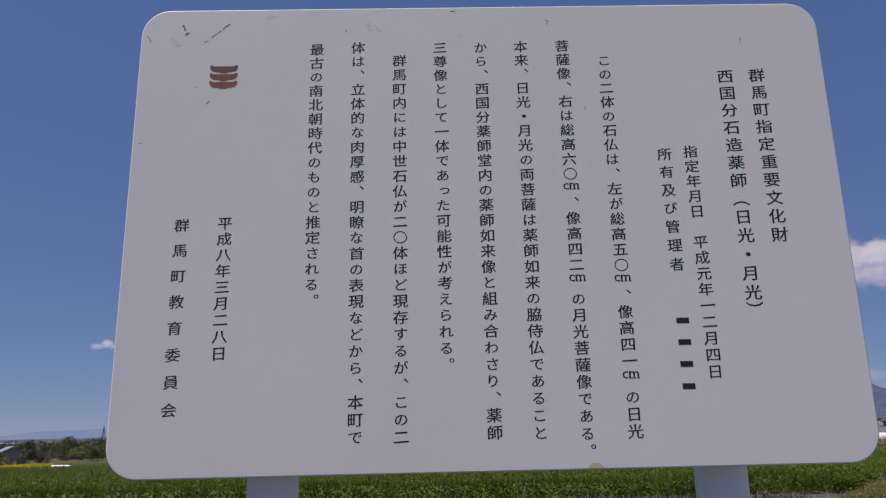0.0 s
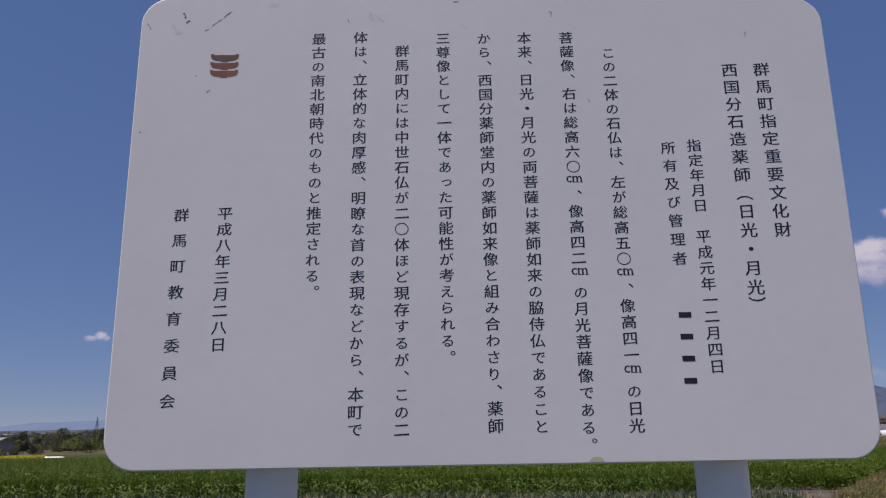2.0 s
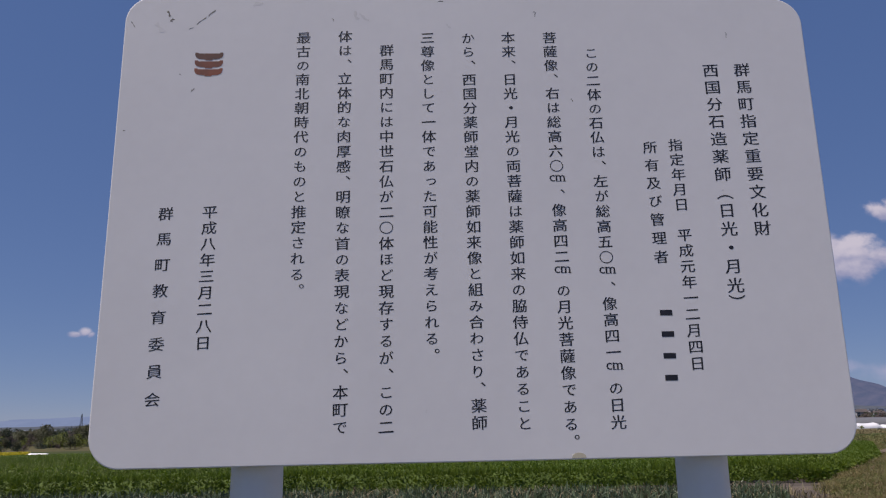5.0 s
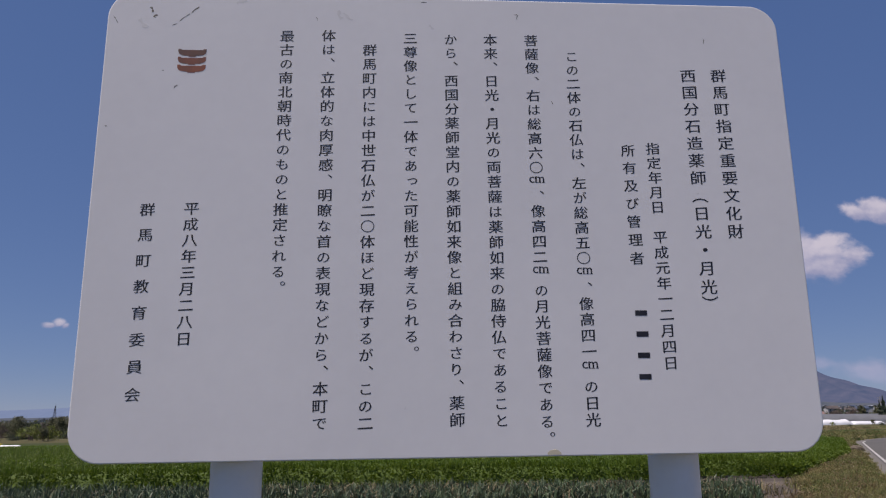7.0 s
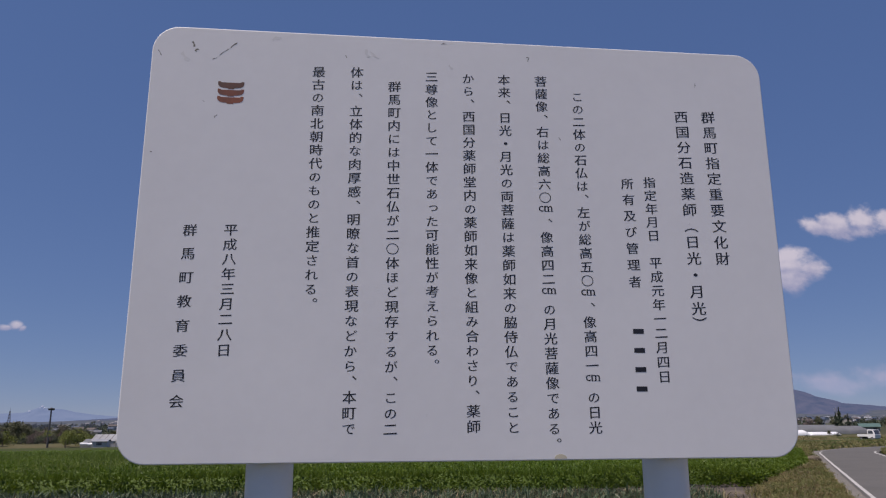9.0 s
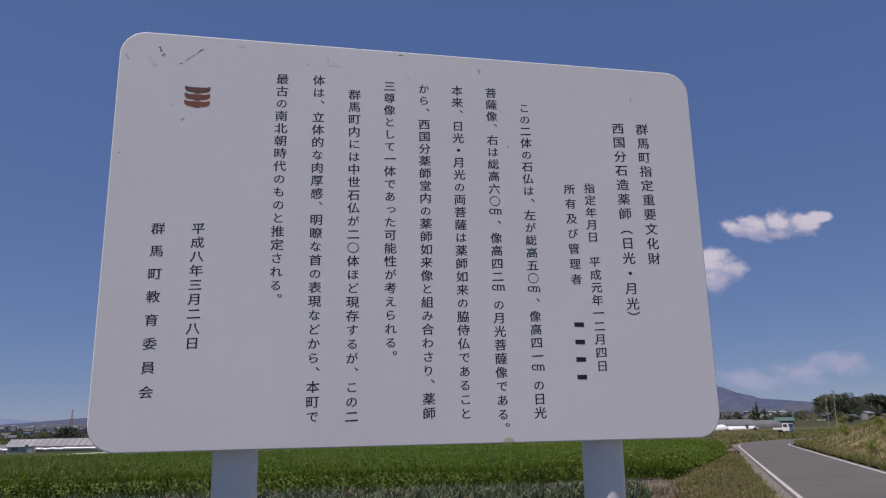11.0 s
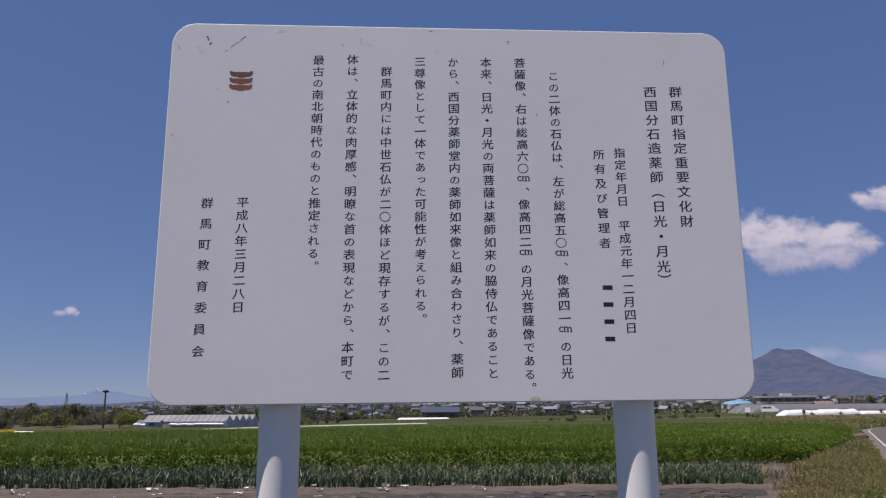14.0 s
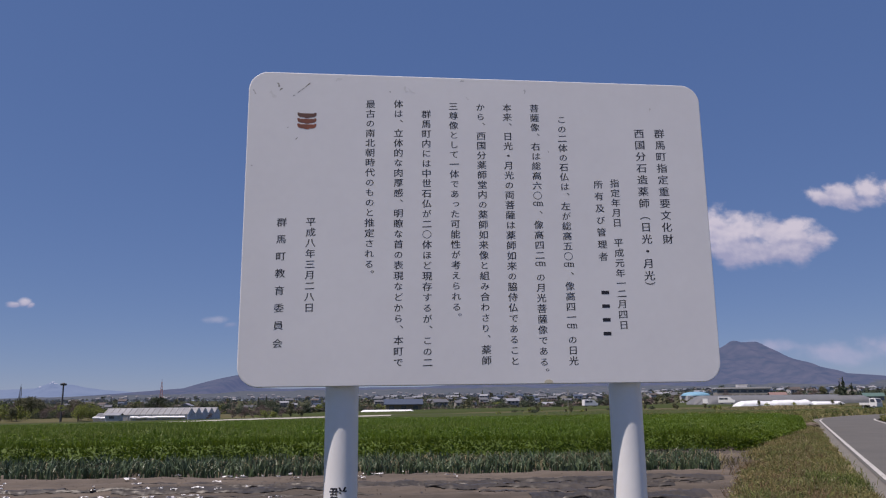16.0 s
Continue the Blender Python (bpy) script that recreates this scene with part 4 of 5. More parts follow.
M_OLIVE = mat("far_field_green", (0.040, 0.060, 0.020), (0.062, 0.070, 0.030), 0.06, 0.95, fine=0.8, spec=0.05)
M_STRAW = mat("far_field_straw", (0.105, 0.095, 0.052), (0.075, 0.075, 0.038), 0.06, 0.95, fine=0.8, spec=0.05)
M_CONC = mat("pale_concrete", (0.46, 0.44, 0.40), (0.34, 0.32, 0.29), 0.8, 0.9)
R = random.Random(5)


def patch(name, x0, x1, y0, y1, skew, material, label, lift=0.0, n=24, h=0.0):
    def fn(u, v):
        x = x0 + (x1 - x0) * u + skew * v
        y = y0 + (y1 - y0) * v + 0.4 * wob(x, x * 0, 0.3)
        top = np.minimum(1, np.minimum(np.minimum(u, 1 - u), np.minimum(v, 1 - v)) * 40)
        return x, y, gz(x, y) + lift + h * top - 0.14 * (1 - top) + 0.06 * top * wob(x, y, 0.7)
    return tagged(link(name, sheet(name, np.linspace(0, 1, n * 3), np.linspace(0, 1, n), fn, material)), label, "field", kind="structure")

patch("far_field", -120, 40, 84, 128, 10, M_OLIVE, "pale green field beyond the crop", 0.02, h=0.12)
patch("far_field", 14, 62, 82, 112, 8, M_OLIVE, "olive green field beyond the crop", 0.02, h=0.15)
patch("far_field", 6, 110, 118, 150, 12, M_STRAW, "straw-coloured fallow field", 0.02, h=0.1)
patch("far_field", -30, 90, 160, 205, 10, M_OLIVE, "dull green field far off", 0.02, h=0.3)
patch("far_field", -190, -20, 150, 250, -20, M_STRAW, "brownish fallow field far off", 0.02, h=0.3)
patch("far_field", -20, 160, 225, 330, 10, M_OLIVE, "green field in front of the village", 0.02, h=0.4)

TRK = [(-44, 66), (-34, 73), (-27, 84), (-19, 103), (-8, 112), (0, 115), (3, 116)]
def track_fn(u, v):
    x = np.interp(u, np.linspace(0, 1, len(TRK)), [p_[0] for p_ in TRK])
    y = np.interp(u, np.linspace(0, 1, len(TRK)), [p_[1] for p_ in TRK])
    return x, y + v * 1.6, gz(x, y) + 0.10 + 0.16 * v
tagged(link("farm_track", sheet("farm_track", np.linspace(0, 1, 80), np.linspace(0, 1, 4), track_fn, M_CONC)), "pale concrete farm track beyond the field", "track", kind="structure")


def gable(bm, x0, x1, y0, y1, z, rise, over=0.5, thick=0.18):
    """A gable roof with its ridge along x and overhanging eaves."""
    ym = (y0 + y1) / 2
    for ye in (y0 - over, y1 + over):
        drop = rise * over / (ym - y0)
        q = [(x0 - over, ye, z - drop), (x1 + over, ye, z - drop), (x1 + over, ym, z + rise), (x0 - over, ym, z + rise)]
        lo = [bm.verts.new(p_) for p_ in q]
        hi = [bm.verts.new((a, b, c + thick)) for a, b, c in q]
        for fc in ((lo[3], lo[2], lo[1], lo[0]), (hi[0], hi[1], hi[2], hi[3]), *[(lo[i], lo[(i + 1) % 4], hi[(i + 1) % 4], hi[i]) for i in range(4)]):
            bm.faces.new(fc)
    bmesh.ops.recalc_face_normals(bm, faces=bm.faces)
    return bm


def gable_wall(bm, x0, x1, y0, y1, z0, z1, rise):
    ym = (y0 + y1) / 2
    prof = [(y0, z0), (y1, z0), (y1, z1), (ym, z1 + rise), (y0, z1)]
    a = [bm.verts.new((x0, y, z)) for y, z in prof]
    b = [bm.verts.new((x1, y, z)) for y, z in prof]
    bm.faces.new(a)
    bm.faces.new(b[::-1])
    for i in range(5):
        bm.faces.new((a[i], a[(i + 1) % 5], b[(i + 1) % 5], b[i]))
    bmesh.ops.recalc_face_normals(bm, faces=bm.faces)
    return bm


def house(w, d, storeys, wall, roof, label):
    h = 2.7 * storeys
    rise = d * 0.24
    ob = thing("house", (0, 0, 0), label, "house", "village houses")
    part("wall", gable_wall(bmesh.new(), -w / 2, w / 2, -d / 2, d / 2, -0.4, h, rise), wall, ob)
    part("roof", gable(bmesh.new(), -w / 2, w / 2, -d / 2, d / 2, h + 0.02, rise, 0.6), roof, ob)
    for st in range(storeys):
        for k in range(max(2, int(w / 3.2))):
            xc = -w / 2 + (k + 0.5) * w / max(2, int(w / 3.2))
            win = part("window", box(bmesh.new(), xc - 0.8, xc + 0.8, -d / 2 - 0.06, -d / 2 + 0.05, 0.8 + 2.7 * st, 2.1 + 2.7 * st), M_PANE, ob)
            part("sill", box(bmesh.new(), xc - 0.9, xc + 0.9, -d / 2 - 0.12, -d / 2 + 0.02, 0.70 + 2.7 * st, 0.79 + 2.7 * st), M_WALLS[1], win)
    part("porch_roof", box(bmesh.new(), -w / 2 + 0.4, w / 2 - 0.4, -d / 2 - 1.1, -d / 2 - 0.002, 2.42, 2.56), roof, ob)
    return ob


KINDS = [house(11, 8, 2, M_WALLS[0], M_ROOFS[0], "two-storey cream house with a grey tiled roof"),
         house(9, 7, 2, M_WALLS[1], M_ROOFS[1], "two-storey white house with a brown roof"),
         house(14, 8, 1, M_WALLS[2], M_ROOFS[0], "low brown farmhouse with a grey tiled roof"),
         house(10, 7, 2, M_WALLS[3], M_ROOFS[3], "two-storey grey house with a pale metal roof"),
         house(18, 10, 1, M_WALLS[1], M_ROOFS[3], "long low white shed with a pale roof"),
         house(9, 7, 2, M_WALLS[1], M_ROOFS[2], "two-storey white house with a slate-blue roof")]
first = set()
def place(kinds, k, x, y, turn, sc=1.0, sink=0.3):
    m = Matrix.Translation((x, y, float(gz(x, y)) - sink)) @ Matrix.Rotation(turn, 4, "Z")
    src = kinds[k]
    if src.name in first:
        ob = copy_thing(src, m)
    else:
        first.add(src.name)
        ob = src
        ob.matrix_world = m
    ob.scale = (sc, sc, sc)
    return ob

spots = []
tries = 0
while len(spots) < 250 and tries < 6000:
    tries += 1
    y = 540 + 900 * R.random() ** 1.2
    sl = R.uniform(-0.42, 0.70) if len(spots) > 185 else R.uniform(-0.08, 0.70)
    x = sl * y
    if all((x - a) ** 2 + (y - b) ** 2 > 15 ** 2 for a, b in spots):
        spots.append((x, y))
for i, (x, y) in enumerate(spots):
    place(KINDS, i if i < 6 else R.randrange(6), x, y, R.choice((0, 0.3, -0.4, 1.4, 0.9)) + R.uniform(-0.2, 0.2), R.uniform(0.65, 0.95))

# nearer single houses on the far side of the road
for k, x, y, tn in ((0, 226, 300, 0.5), (2, 240, 302, 0.2), (2, 215, 298, 0.9), (3, 256, 310, 0.3), (2, 268, 312, 0.1)):
    place(KINDS, k, x * 1.6, y * 1.6, tn, 0.8, 0.0)


def salmon_house():
    ob = house(6, 5, 1, M_WALLS[0], M_ROOFS[4], "low cream house with a salmon-pink roof")
    ob.matrix_world = Matrix.Translation((174, 316, float(gz(174, 316)) + 0.3)) @ Matrix.Rotation(-0.3, 4, "Z")
    ob = house(4.0, 3.6, 1, M_WALLS[0], M_ROOFS[3], "small cream farm building with a pale roof among trees")
    ob.matrix_world = Matrix.Translation((-103, 188, float(gz(-103, 188)))) @ Matrix.Rotation(-0.8, 4, "Z")
    ob = house(9, 6, 1, M_WALLS[3], M_ROOFS[6], "low grey shed with a green roof")
    ob.matrix_world = Matrix.Translation((258, 375, float(gz(258, 375)) - 0.6)) @ Matrix.Rotation(-0.4, 4, "Z")
    ob = house(12, 6, 1, M_WALLS[2], M_ROOFS[2], "dark timber shed with a navy roof")
    ob.matrix_world = Matrix.Translation((11, 262, float(gz(11, 262))))
salmon_house()


def school():
    x, y = 176, 352
    ob = thing("school_building", (x, y, float(gz(x, y))), "long pale three-storey school building with a flat roof", "building", turn=-0.25)
    part("wall", box(bmesh.new(), -12, 12, -5, 5, -0.5, 6.4), M_WALLS[0], ob)
    part("roof", box(bmesh.new(), -12.6, 12.6, -5.6, 5.6, 6.4, 7.1), M_WALLS[1], ob)
    part("stair_tower", box(bmesh.new(), -2, 2, -4, 2, 7.1, 8.4), M_WALLS[1], ob)
    for st in range(3):
        for k in range(7):
            xc = -10.2 + k * 3.4
            part("window", box(bmesh.new(), xc - 1.25, xc + 1.25, -5.06, -4.9, 0.75 + 2.05 * st, 1.6 + 2.05 * st), M_PANE, ob)

def dome_hall():
    x, y = 155, 356
    ob = thing("domed_hall", (x, y, float(gz(x, y)) - 1.2), "white hall with a rounded turquoise roof", "building")
    part("wall", box(bmesh.new(), -6, 6, -5, 5, -0.5, 4.6), M_WALLS[1], ob)
    bm = bmesh.new()
    bmesh.ops.create_uvsphere(bm, u_segments=20, v_segments=12, radius=1)
    bmesh.ops.delete(bm, geom=[v_ for v_ in bm.verts if v_.co.z < -0.01], context="VERTS")
    bmesh.ops.scale(bm, vec=(7, 6, 1.9), verts=bm.verts)
    bmesh.ops.translate(bm, vec=(0, 0, 4.6), verts=bm.verts)
    part("roof", bm, M_ROOFS[5], ob)

school()
dome_hall()


def greenhouse():
    x0, y0 = -43.4, 130.0
    ob = thing("greenhouse", (x0, y0, float(gz(-37, 130)) - 0.55), "long multi-span greenhouse with milky roofs and grey walls", "greenhouse", turn=radians(-4))
    L, span, eave, rise = 13.6, 4.0, 1.55, 1.0
    for k in range(5):
        ya = k * span
        bay = part("bay", gable_wall(bmesh.new(), 0.05, L - 0.05, ya + 0.02, ya + span - 0.02, 0, eave, rise), M_POLYWALL, ob)
        part("roof", gable(bmesh.new(), 0, L, ya, ya + span, eave + 0.04, rise, 0.06, 0.05), M_GLAZED, bay)
        for j in range(7):
            yy = ya + 0.1 + j * (span - 0.2) / 6
            part("frame_post", box(bmesh.new(), L - 0.03, L + 0.10, yy - 0.08, yy + 0.08, 0, eave + rise * (1 - abs(j - 3) / 3)), M_WHITEFILM, bay)
        part("gable_rail", box(bmesh.new(), L - 0.02, L + 0.05, ya + 0.1, ya + span - 0.1, eave - 0.05, eave + 0.05), M_WALLS[1], bay)
        for j in range(15 if k == 0 else 0):
            xr = 0.15 + j * (L - 0.3) / 14
            part("roof_rib", gable(bmesh.new(), xr - 0.035, xr + 0.035, ya, ya + span, eave + 0.06, rise, 0.05, 0.06), M_WALLS[3], bay)
            part("wall_post", box(bmesh.new(), xr - 0.035, xr + 0.035, ya - 0.05, ya + 0.01, 0, eave), M_WALLS[1], bay)
    for xa, xb in ((-1.6, 2.3), (4.4, 13.3)):
        bm = bmesh.new()
        cyl(bm, 0, 0, 0, xb - xa, 0.20, seg=12)
        bmesh.ops.bisect_plane(bm, geom=bm.verts[:] + bm.edges[:] + bm.faces[:], plane_co=(0, 0, 0), plane_no=(0, 0, 1))
        for zc in np.arange(-(xb - xa) / 2 + 0.3, (xb - xa) / 2, 0.3):
            bmesh.ops.bisect_plane(bm, geom=bm.verts[:] + bm.edges[:] + bm.faces[:], plane_co=(0, 0, float(zc)), plane_no=(0, 0, 1))
        bmesh.ops.rotate(bm, verts=bm.verts, matrix=Matrix.Rotation(radians(90), 3, "Y"))
        for v_ in bm.verts:
            v_.co.z += 0.04 * math.sin(v_.co.x * 3.1) + 0.03 * math.sin(v_.co.x * 7.7)
            v_.co.y += 0.05 * math.sin(v_.co.x * 5.3 + 1)
        bmesh.ops.translate(bm, verts=bm.verts, vec=(xa, -0.16, 1.12))
        part("rolled_curtain", bm, M_WHITEFILM, ob, "rolled white side curtain")
    lean = part("lean_to", gable_wall(bmesh.new(), -1.7, 0.0, 0.3, 4.2, 0, 1.2, 0.7), M_POLYROOF, ob, "low annexe at the end")
    shed = thing("pump_shed", (-40.6, 126.5, float(gz(-40, 126))), "small pale shed with sloping roof by the greenhouse", "shed")
    part("wall", box(bmesh.new(), -1.1, 1.1, -0.8, 0.8, 0, 1.05), M_WALLS[1], shed)
    part("roof", gable(bmesh.new(), -1.1, 1.1, -0.8, 0.8, 1.06, 0.3, 0.15, 0.05), M_ROOFS[3], shed)
    part("window", box(bmesh.new(), -0.5, 0.3, -0.84, -0.78, 0.5, 0.9), M_PANE, shed)

greenhouse()


def long_tunnel(x, y, length, w, h, turn, material, label, name="plastic_tunnel", lumpy=0.0, seed=0):
    """A hooped plastic tunnel lying along its own x."""
    def fn(u, a):
        xx = (u - 0.5) * length
        endf = np.minimum(1, np.minimum(u, 1 - u) * length / (h * 1.2)) ** 0.5
        hh = h * (1 + lumpy * wob(xx + seed, a * 0 + seed, 0.3)) * (0.02 + 0.98 * endf)
        return xx, -np.cos(np.pi * a) * w / 2 + lumpy * 0.4 * wob(xx, a + seed, 1.3), np.sin(np.pi * a) ** 0.8 * hh + lumpy * 0.12 * wob(xx * 0.7, a * 2, 1.0) * np.sin(np.pi * a)
    ob = link(name, sheet(name, np.linspace(0, 1, 60), np.linspace(0, 1, 14), fn, material))
    ob.matrix_world = Matrix.Translation((x, y, float(gz(x, y)) - 0.02)) @ Matrix.Rotation(turn, 4, "Z")
    return tagged(ob, label, "plastic tunnel", "plastic tunnels")

for x, y, le, sd in ((82, 158, 9.5, 1), (91.5, 161, 10.5, 5), (101, 163, 8.0, 9)):
    long_tunnel(x, y, le, 3.0, 1.15 if sd < 9 else 0.75, 0.12, M_WHITEFILM, "bed covered with bright white plastic sheet", "covered_bed", 0.16, sd)
long_tunnel(123, 218, 53, 7, 2.3, 0.02, M_POLYROOF, "very long low grey greenhouse tunnel")
long_tunnel(123, 227, 53, 7, 2.7, 0.02, M_POLYROOF, "very long low grey greenhouse tunnel")
long_tunnel(4.6, 216, 15, 3, 0.75, 0.0, M_WHITEFILM, "low white plastic tunnel beyond the field")
for k in range(3):
    long_tunnel(10 + k * 30 + R.uniform(-5, 5), 390 + R.uniform(-20, 30), R.uniform(10, 18), 4, 1.6, R.uniform(-0.2, 0.2), M_WHITEFILM, "white plastic tunnel near the village")


def vehicle(x, y, turn, truck, size=1.0):
    ob = thing("small_truck" if truck else "white_van", (x, y, float(gz(x, y)) + (0.02 if truck else 0.40)), "parked white light truck with an open bed" if truck else "parked white van seen side on", "truck" if truck else "van", turn=turn)
    if truck:
        prof = [(-0.1, 0.35), (1.25, 0.35), (1.3, 0.95), (1.0, 1.78), (-0.1, 1.8)]
        body = part("cab", slab(prof, -0.7, 0.7, 0.05), M_VAN, ob)
        part("window", slab([(0.1, 1.1), (1.0, 1.1), (0.82, 1.62), (0.1, 1.62)], -0.72, -0.69), M_PANE, body)
        part("windscreen", slab([(1.23, 1.02), (1.29, 1.02), (1.04, 1.7), (0.98, 1.7)], -0.6, 0.6), M_PANE, body)
        part("bed", box(bmesh.new(), -2.0, -0.12, -0.72, 0.72, 0.62, 0.72), M_VAN, ob)
        for a, b, c, d in ((-2.0, -0.12, -0.74, -0.70), (-2.0, -0.12, 0.70, 0.74), (-2.04, -2.0, -0.74, 0.74)):
            part("bed_side", box(bmesh.new(), a, b, c, d, 0.72, 1.02), M_VAN, ob)
        part("chassis", box(bmesh.new(), -1.9, 1.1, -0.4, 0.4, 0.3, 0.6), M_TYRE, ob)
        wx = (-1.35, 0.75)
    else:
        prof = [(-2.2, 0.3), (2.1, 0.3), (2.15, 0.95), (1.45, 1.15), (0.9, 1.85), (-2.1, 1.9)]
        body = part("body", slab(prof, -0.82, 0.82, 0.06), M_VAN, ob)
        for a, b in ((-1.9, -0.7), (-0.6, 0.3)):
            part("window", slab([(a, 1.15), (b, 1.15), (b, 1.65), (a, 1.65)], -0.84, -0.81), M_PANE, body)
        part("windscreen", slab([(1.0, 1.2), (1.4, 1.2), (0.92, 1.75), (0.86, 1.75)], -0.75, 0.75), M_PANE, body)
        wx = (-1.4, 1.35)
    for a in wx:
        for b in (-0.72, 0.60):
            bm = cyl(bmesh.new(), 0, 0, 0, 0.14, 0.29, seg=18)
            bmesh.ops.rotate(bm, verts=bm.verts, matrix=Matrix.Rotation(radians(-90), 3, "X"))
            bmesh.ops.translate(bm, verts=bm.verts, vec=(a, b, 0.27))
            wh = part("wheel", bm, M_TYRE, ob)
            bm = cyl(bmesh.new(), 0, 0, 0, 0.03, 0.17, seg=14)
            bmesh.ops.rotate(bm, verts=bm.verts, matrix=Matrix.Rotation(radians(-90), 3, "X"))
            bmesh.ops.translate(bm, verts=bm.verts, vec=(a, b - 0.012, 0.27))
            part("rim", bm, M_STEEL, wh)
    ob.scale = (size, size, size)

vehicle(60.0, 87, radians(-72), True, 0.70)
vehicle(97.2, 203, -0.5, False)
vehicle(91.4, 204, 1.2, False, 0.8)
vehicle(62, 214, 0.2, False)


def mast(name, x, y, h, r, material, label, lamp=False, arms=False):
    ob = thing(name, (x, y, float(gz(x, y)) - 0.2), label, "pole")
    part("shaft", cyl(bmesh.new(), 0, 0, 0, h, r, r * 0.65, 12), material, ob)
    if lamp:
        bm = bmesh.new()
        cyl(bm, 0, 0, h, h + 0.35, 0.5, 0.62, 14)
        part("lamp_ring", bm, material, ob)
        part("cap", cyl(bmesh.new(), 0, 0, h + 0.35, h + 0.5, 0.4, 0.15, 14), material, ob)
    if arms:
        for z in (h - 0.4, h - 1.0):
            part("crossarm", box(bmesh.new(), -0.8, 0.8, -0.06, 0.06, z - 0.05, z + 0.05), material, ob)
            for a in (-0.7, 0.0, 0.7):
                part("insulator", cyl(bmesh.new(), a, 0, z + 0.05, z + 0.25, 0.05, seg=8), M_WALLS[1], ob)
        part("transformer", cyl(bmesh.new(), 0.35, 0, h - 2.2, h - 1.4, 0.22, seg=12), M_POLE, ob)
    return ob

mast("floodlight_pole", -58.0, 151, 6.9, 0.20, M_DARKPOLE, "tall dark pole with a round lamp head", lamp=True)
mast("utility_pole", -9.0, 200, 5.4, 0.17, M_DARKPOLE, "dark utility pole with two crossarms", arms=True)
mast("utility_pole", 147, 190, 10.0, 0.12, M_POLE, "grey concrete utility pole with crossarms", arms=True)
mast("utility_pole", 150.5, 198, 9.6, 0.12, M_POLE, "grey concrete utility pole with crossarms", arms=True)
mast("utility_pole", 148.0, 230, 8.0, 0.15, M_POLE, "grey concrete utility pole with crossarms", arms=True)
mast("utility_pole", 78.0, 300, 8.0, 0.15, M_POLE, "grey concrete utility pole with crossarms", arms=True)


def lattice(x, y, h, w, material, label):
    ob = thing("lattice_tower", (x, y, float(gz(x, y)) - 0.5), label, "tower")
    h += 5.5
    def strut(a, b, r):
        a, b = Vector(a), Vector(b)
        bm = cyl(bmesh.new(), 0, 0, 0, (b - a).length, r, seg=6)
        bmesh.ops.transform(bm, verts=bm.verts, matrix=Matrix.Translation(a) @ (b - a).to_track_quat("Z", "Y").to_matrix().to_4x4())
        return bm
    def corner(k, q):
        ww = w * (1 - 0.85 * q) / 2
        return (ww * (1 if k in (0, 3) else -1), ww * (1 if k < 2 else -1), h * q)
    for k in range(4):
        part("leg", strut(corner(k, 0), corner(k, 1), 0.28), material, ob)
        for j in range(6):
            part("brace", strut(corner(k, j / 6), corner((k + 1) % 4, (j + 1) / 6), 0.16), material, ob)
    part("antenna", cyl(bmesh.new(), 0, 0, h, h * 1.15, 0.3, 0.1, 8), material, ob)

lattice(-393, 1500, 33, 6, M_REDWHITE, "far red and white lattice mast")
lattice(-647, 1500, 26, 6, M_DARKPOLE, "far grey lattice mast")


def tree(name, h, w, leafmat, label, n=1500, conifer=False, seed=1, low=0.12, size=0.26):
    """A tapered trunk with limbs and a crown of many loose leaves."""
    rg = np.random.default_rng(seed)
    ob = thing(name, (0, 0, 0), label, "tree", name + " group")
    bm = cyl(bmesh.new(), 0, 0, -0.3, h * (0.9 if conifer else 0.55), h * 0.035, h * 0.012, 8)
    if not conifer:
        for k in range(5):
            a = k * 1.3 + rg.random()
            b0, b1 = Vector((0, 0, h * (0.22 + 0.05 * k))), Vector((math.cos(a) * w * 0.32, math.sin(a) * w * 0.32, h * (0.55 + 0.07 * k)))
            b2 = cyl(bmesh.new(), 0, 0, 0, (b1 - b0).length, h * 0.014, h * 0.005, 6)
            bmesh.ops.transform(b2, verts=b2.verts, matrix=Matrix.Translation(b0) @ (b1 - b0).to_track_quat("Z", "Y").to_matrix().to_4x4())
            tmp = bpy.data.meshes.new("limb")
            b2.to_mesh(tmp)
            b2.free()
            bm.from_mesh(tmp)
            bpy.data.meshes.remove(tmp)
    part("trunk", bm, M_BARK, ob)
    if conifer:
        q = rg.random(n) ** 0.7
        z = h * (low + (1 - low) * (1 - q))
        r = w * 0.5 * q * (0.75 + 0.35 * np.sin(z * 9 / h * 3)) * rg.uniform(0.4, 1.05, n)
        a = rg.uniform(0, 2 * np.pi, n)
        p = np.stack([r * np.cos(a), r * np.sin(a), z], 1)
    else:
        m = 9
        c = np.stack([rg.normal(0, w * 0.20, m), rg.normal(0, w * 0.20, m), h * rg.uniform(low + 0.22, 0.84, m)], 1)
        rad = w * rg.uniform(0.16, 0.28, m)
        i = rg.integers(0, m, n)
        d = rg.normal(size=(n, 3))
        d /= np.linalg.norm(d, axis=1)[:, None]
        p = c[i] + d * (rad[i] * rg.uniform(0.55, 1.05, n))[:, None] * [1, 1, 0.8]
        p[:, 2] = np.maximum(p[:, 2], h * low)
    v, f = leaves(p, rg.uniform(0.6, 1.4, n) * size * (h / 5) ** 0.5, rg, 0.8)
    link("crown", array_mesh("crown", v, f, leafmat), None, ob)
    return ob

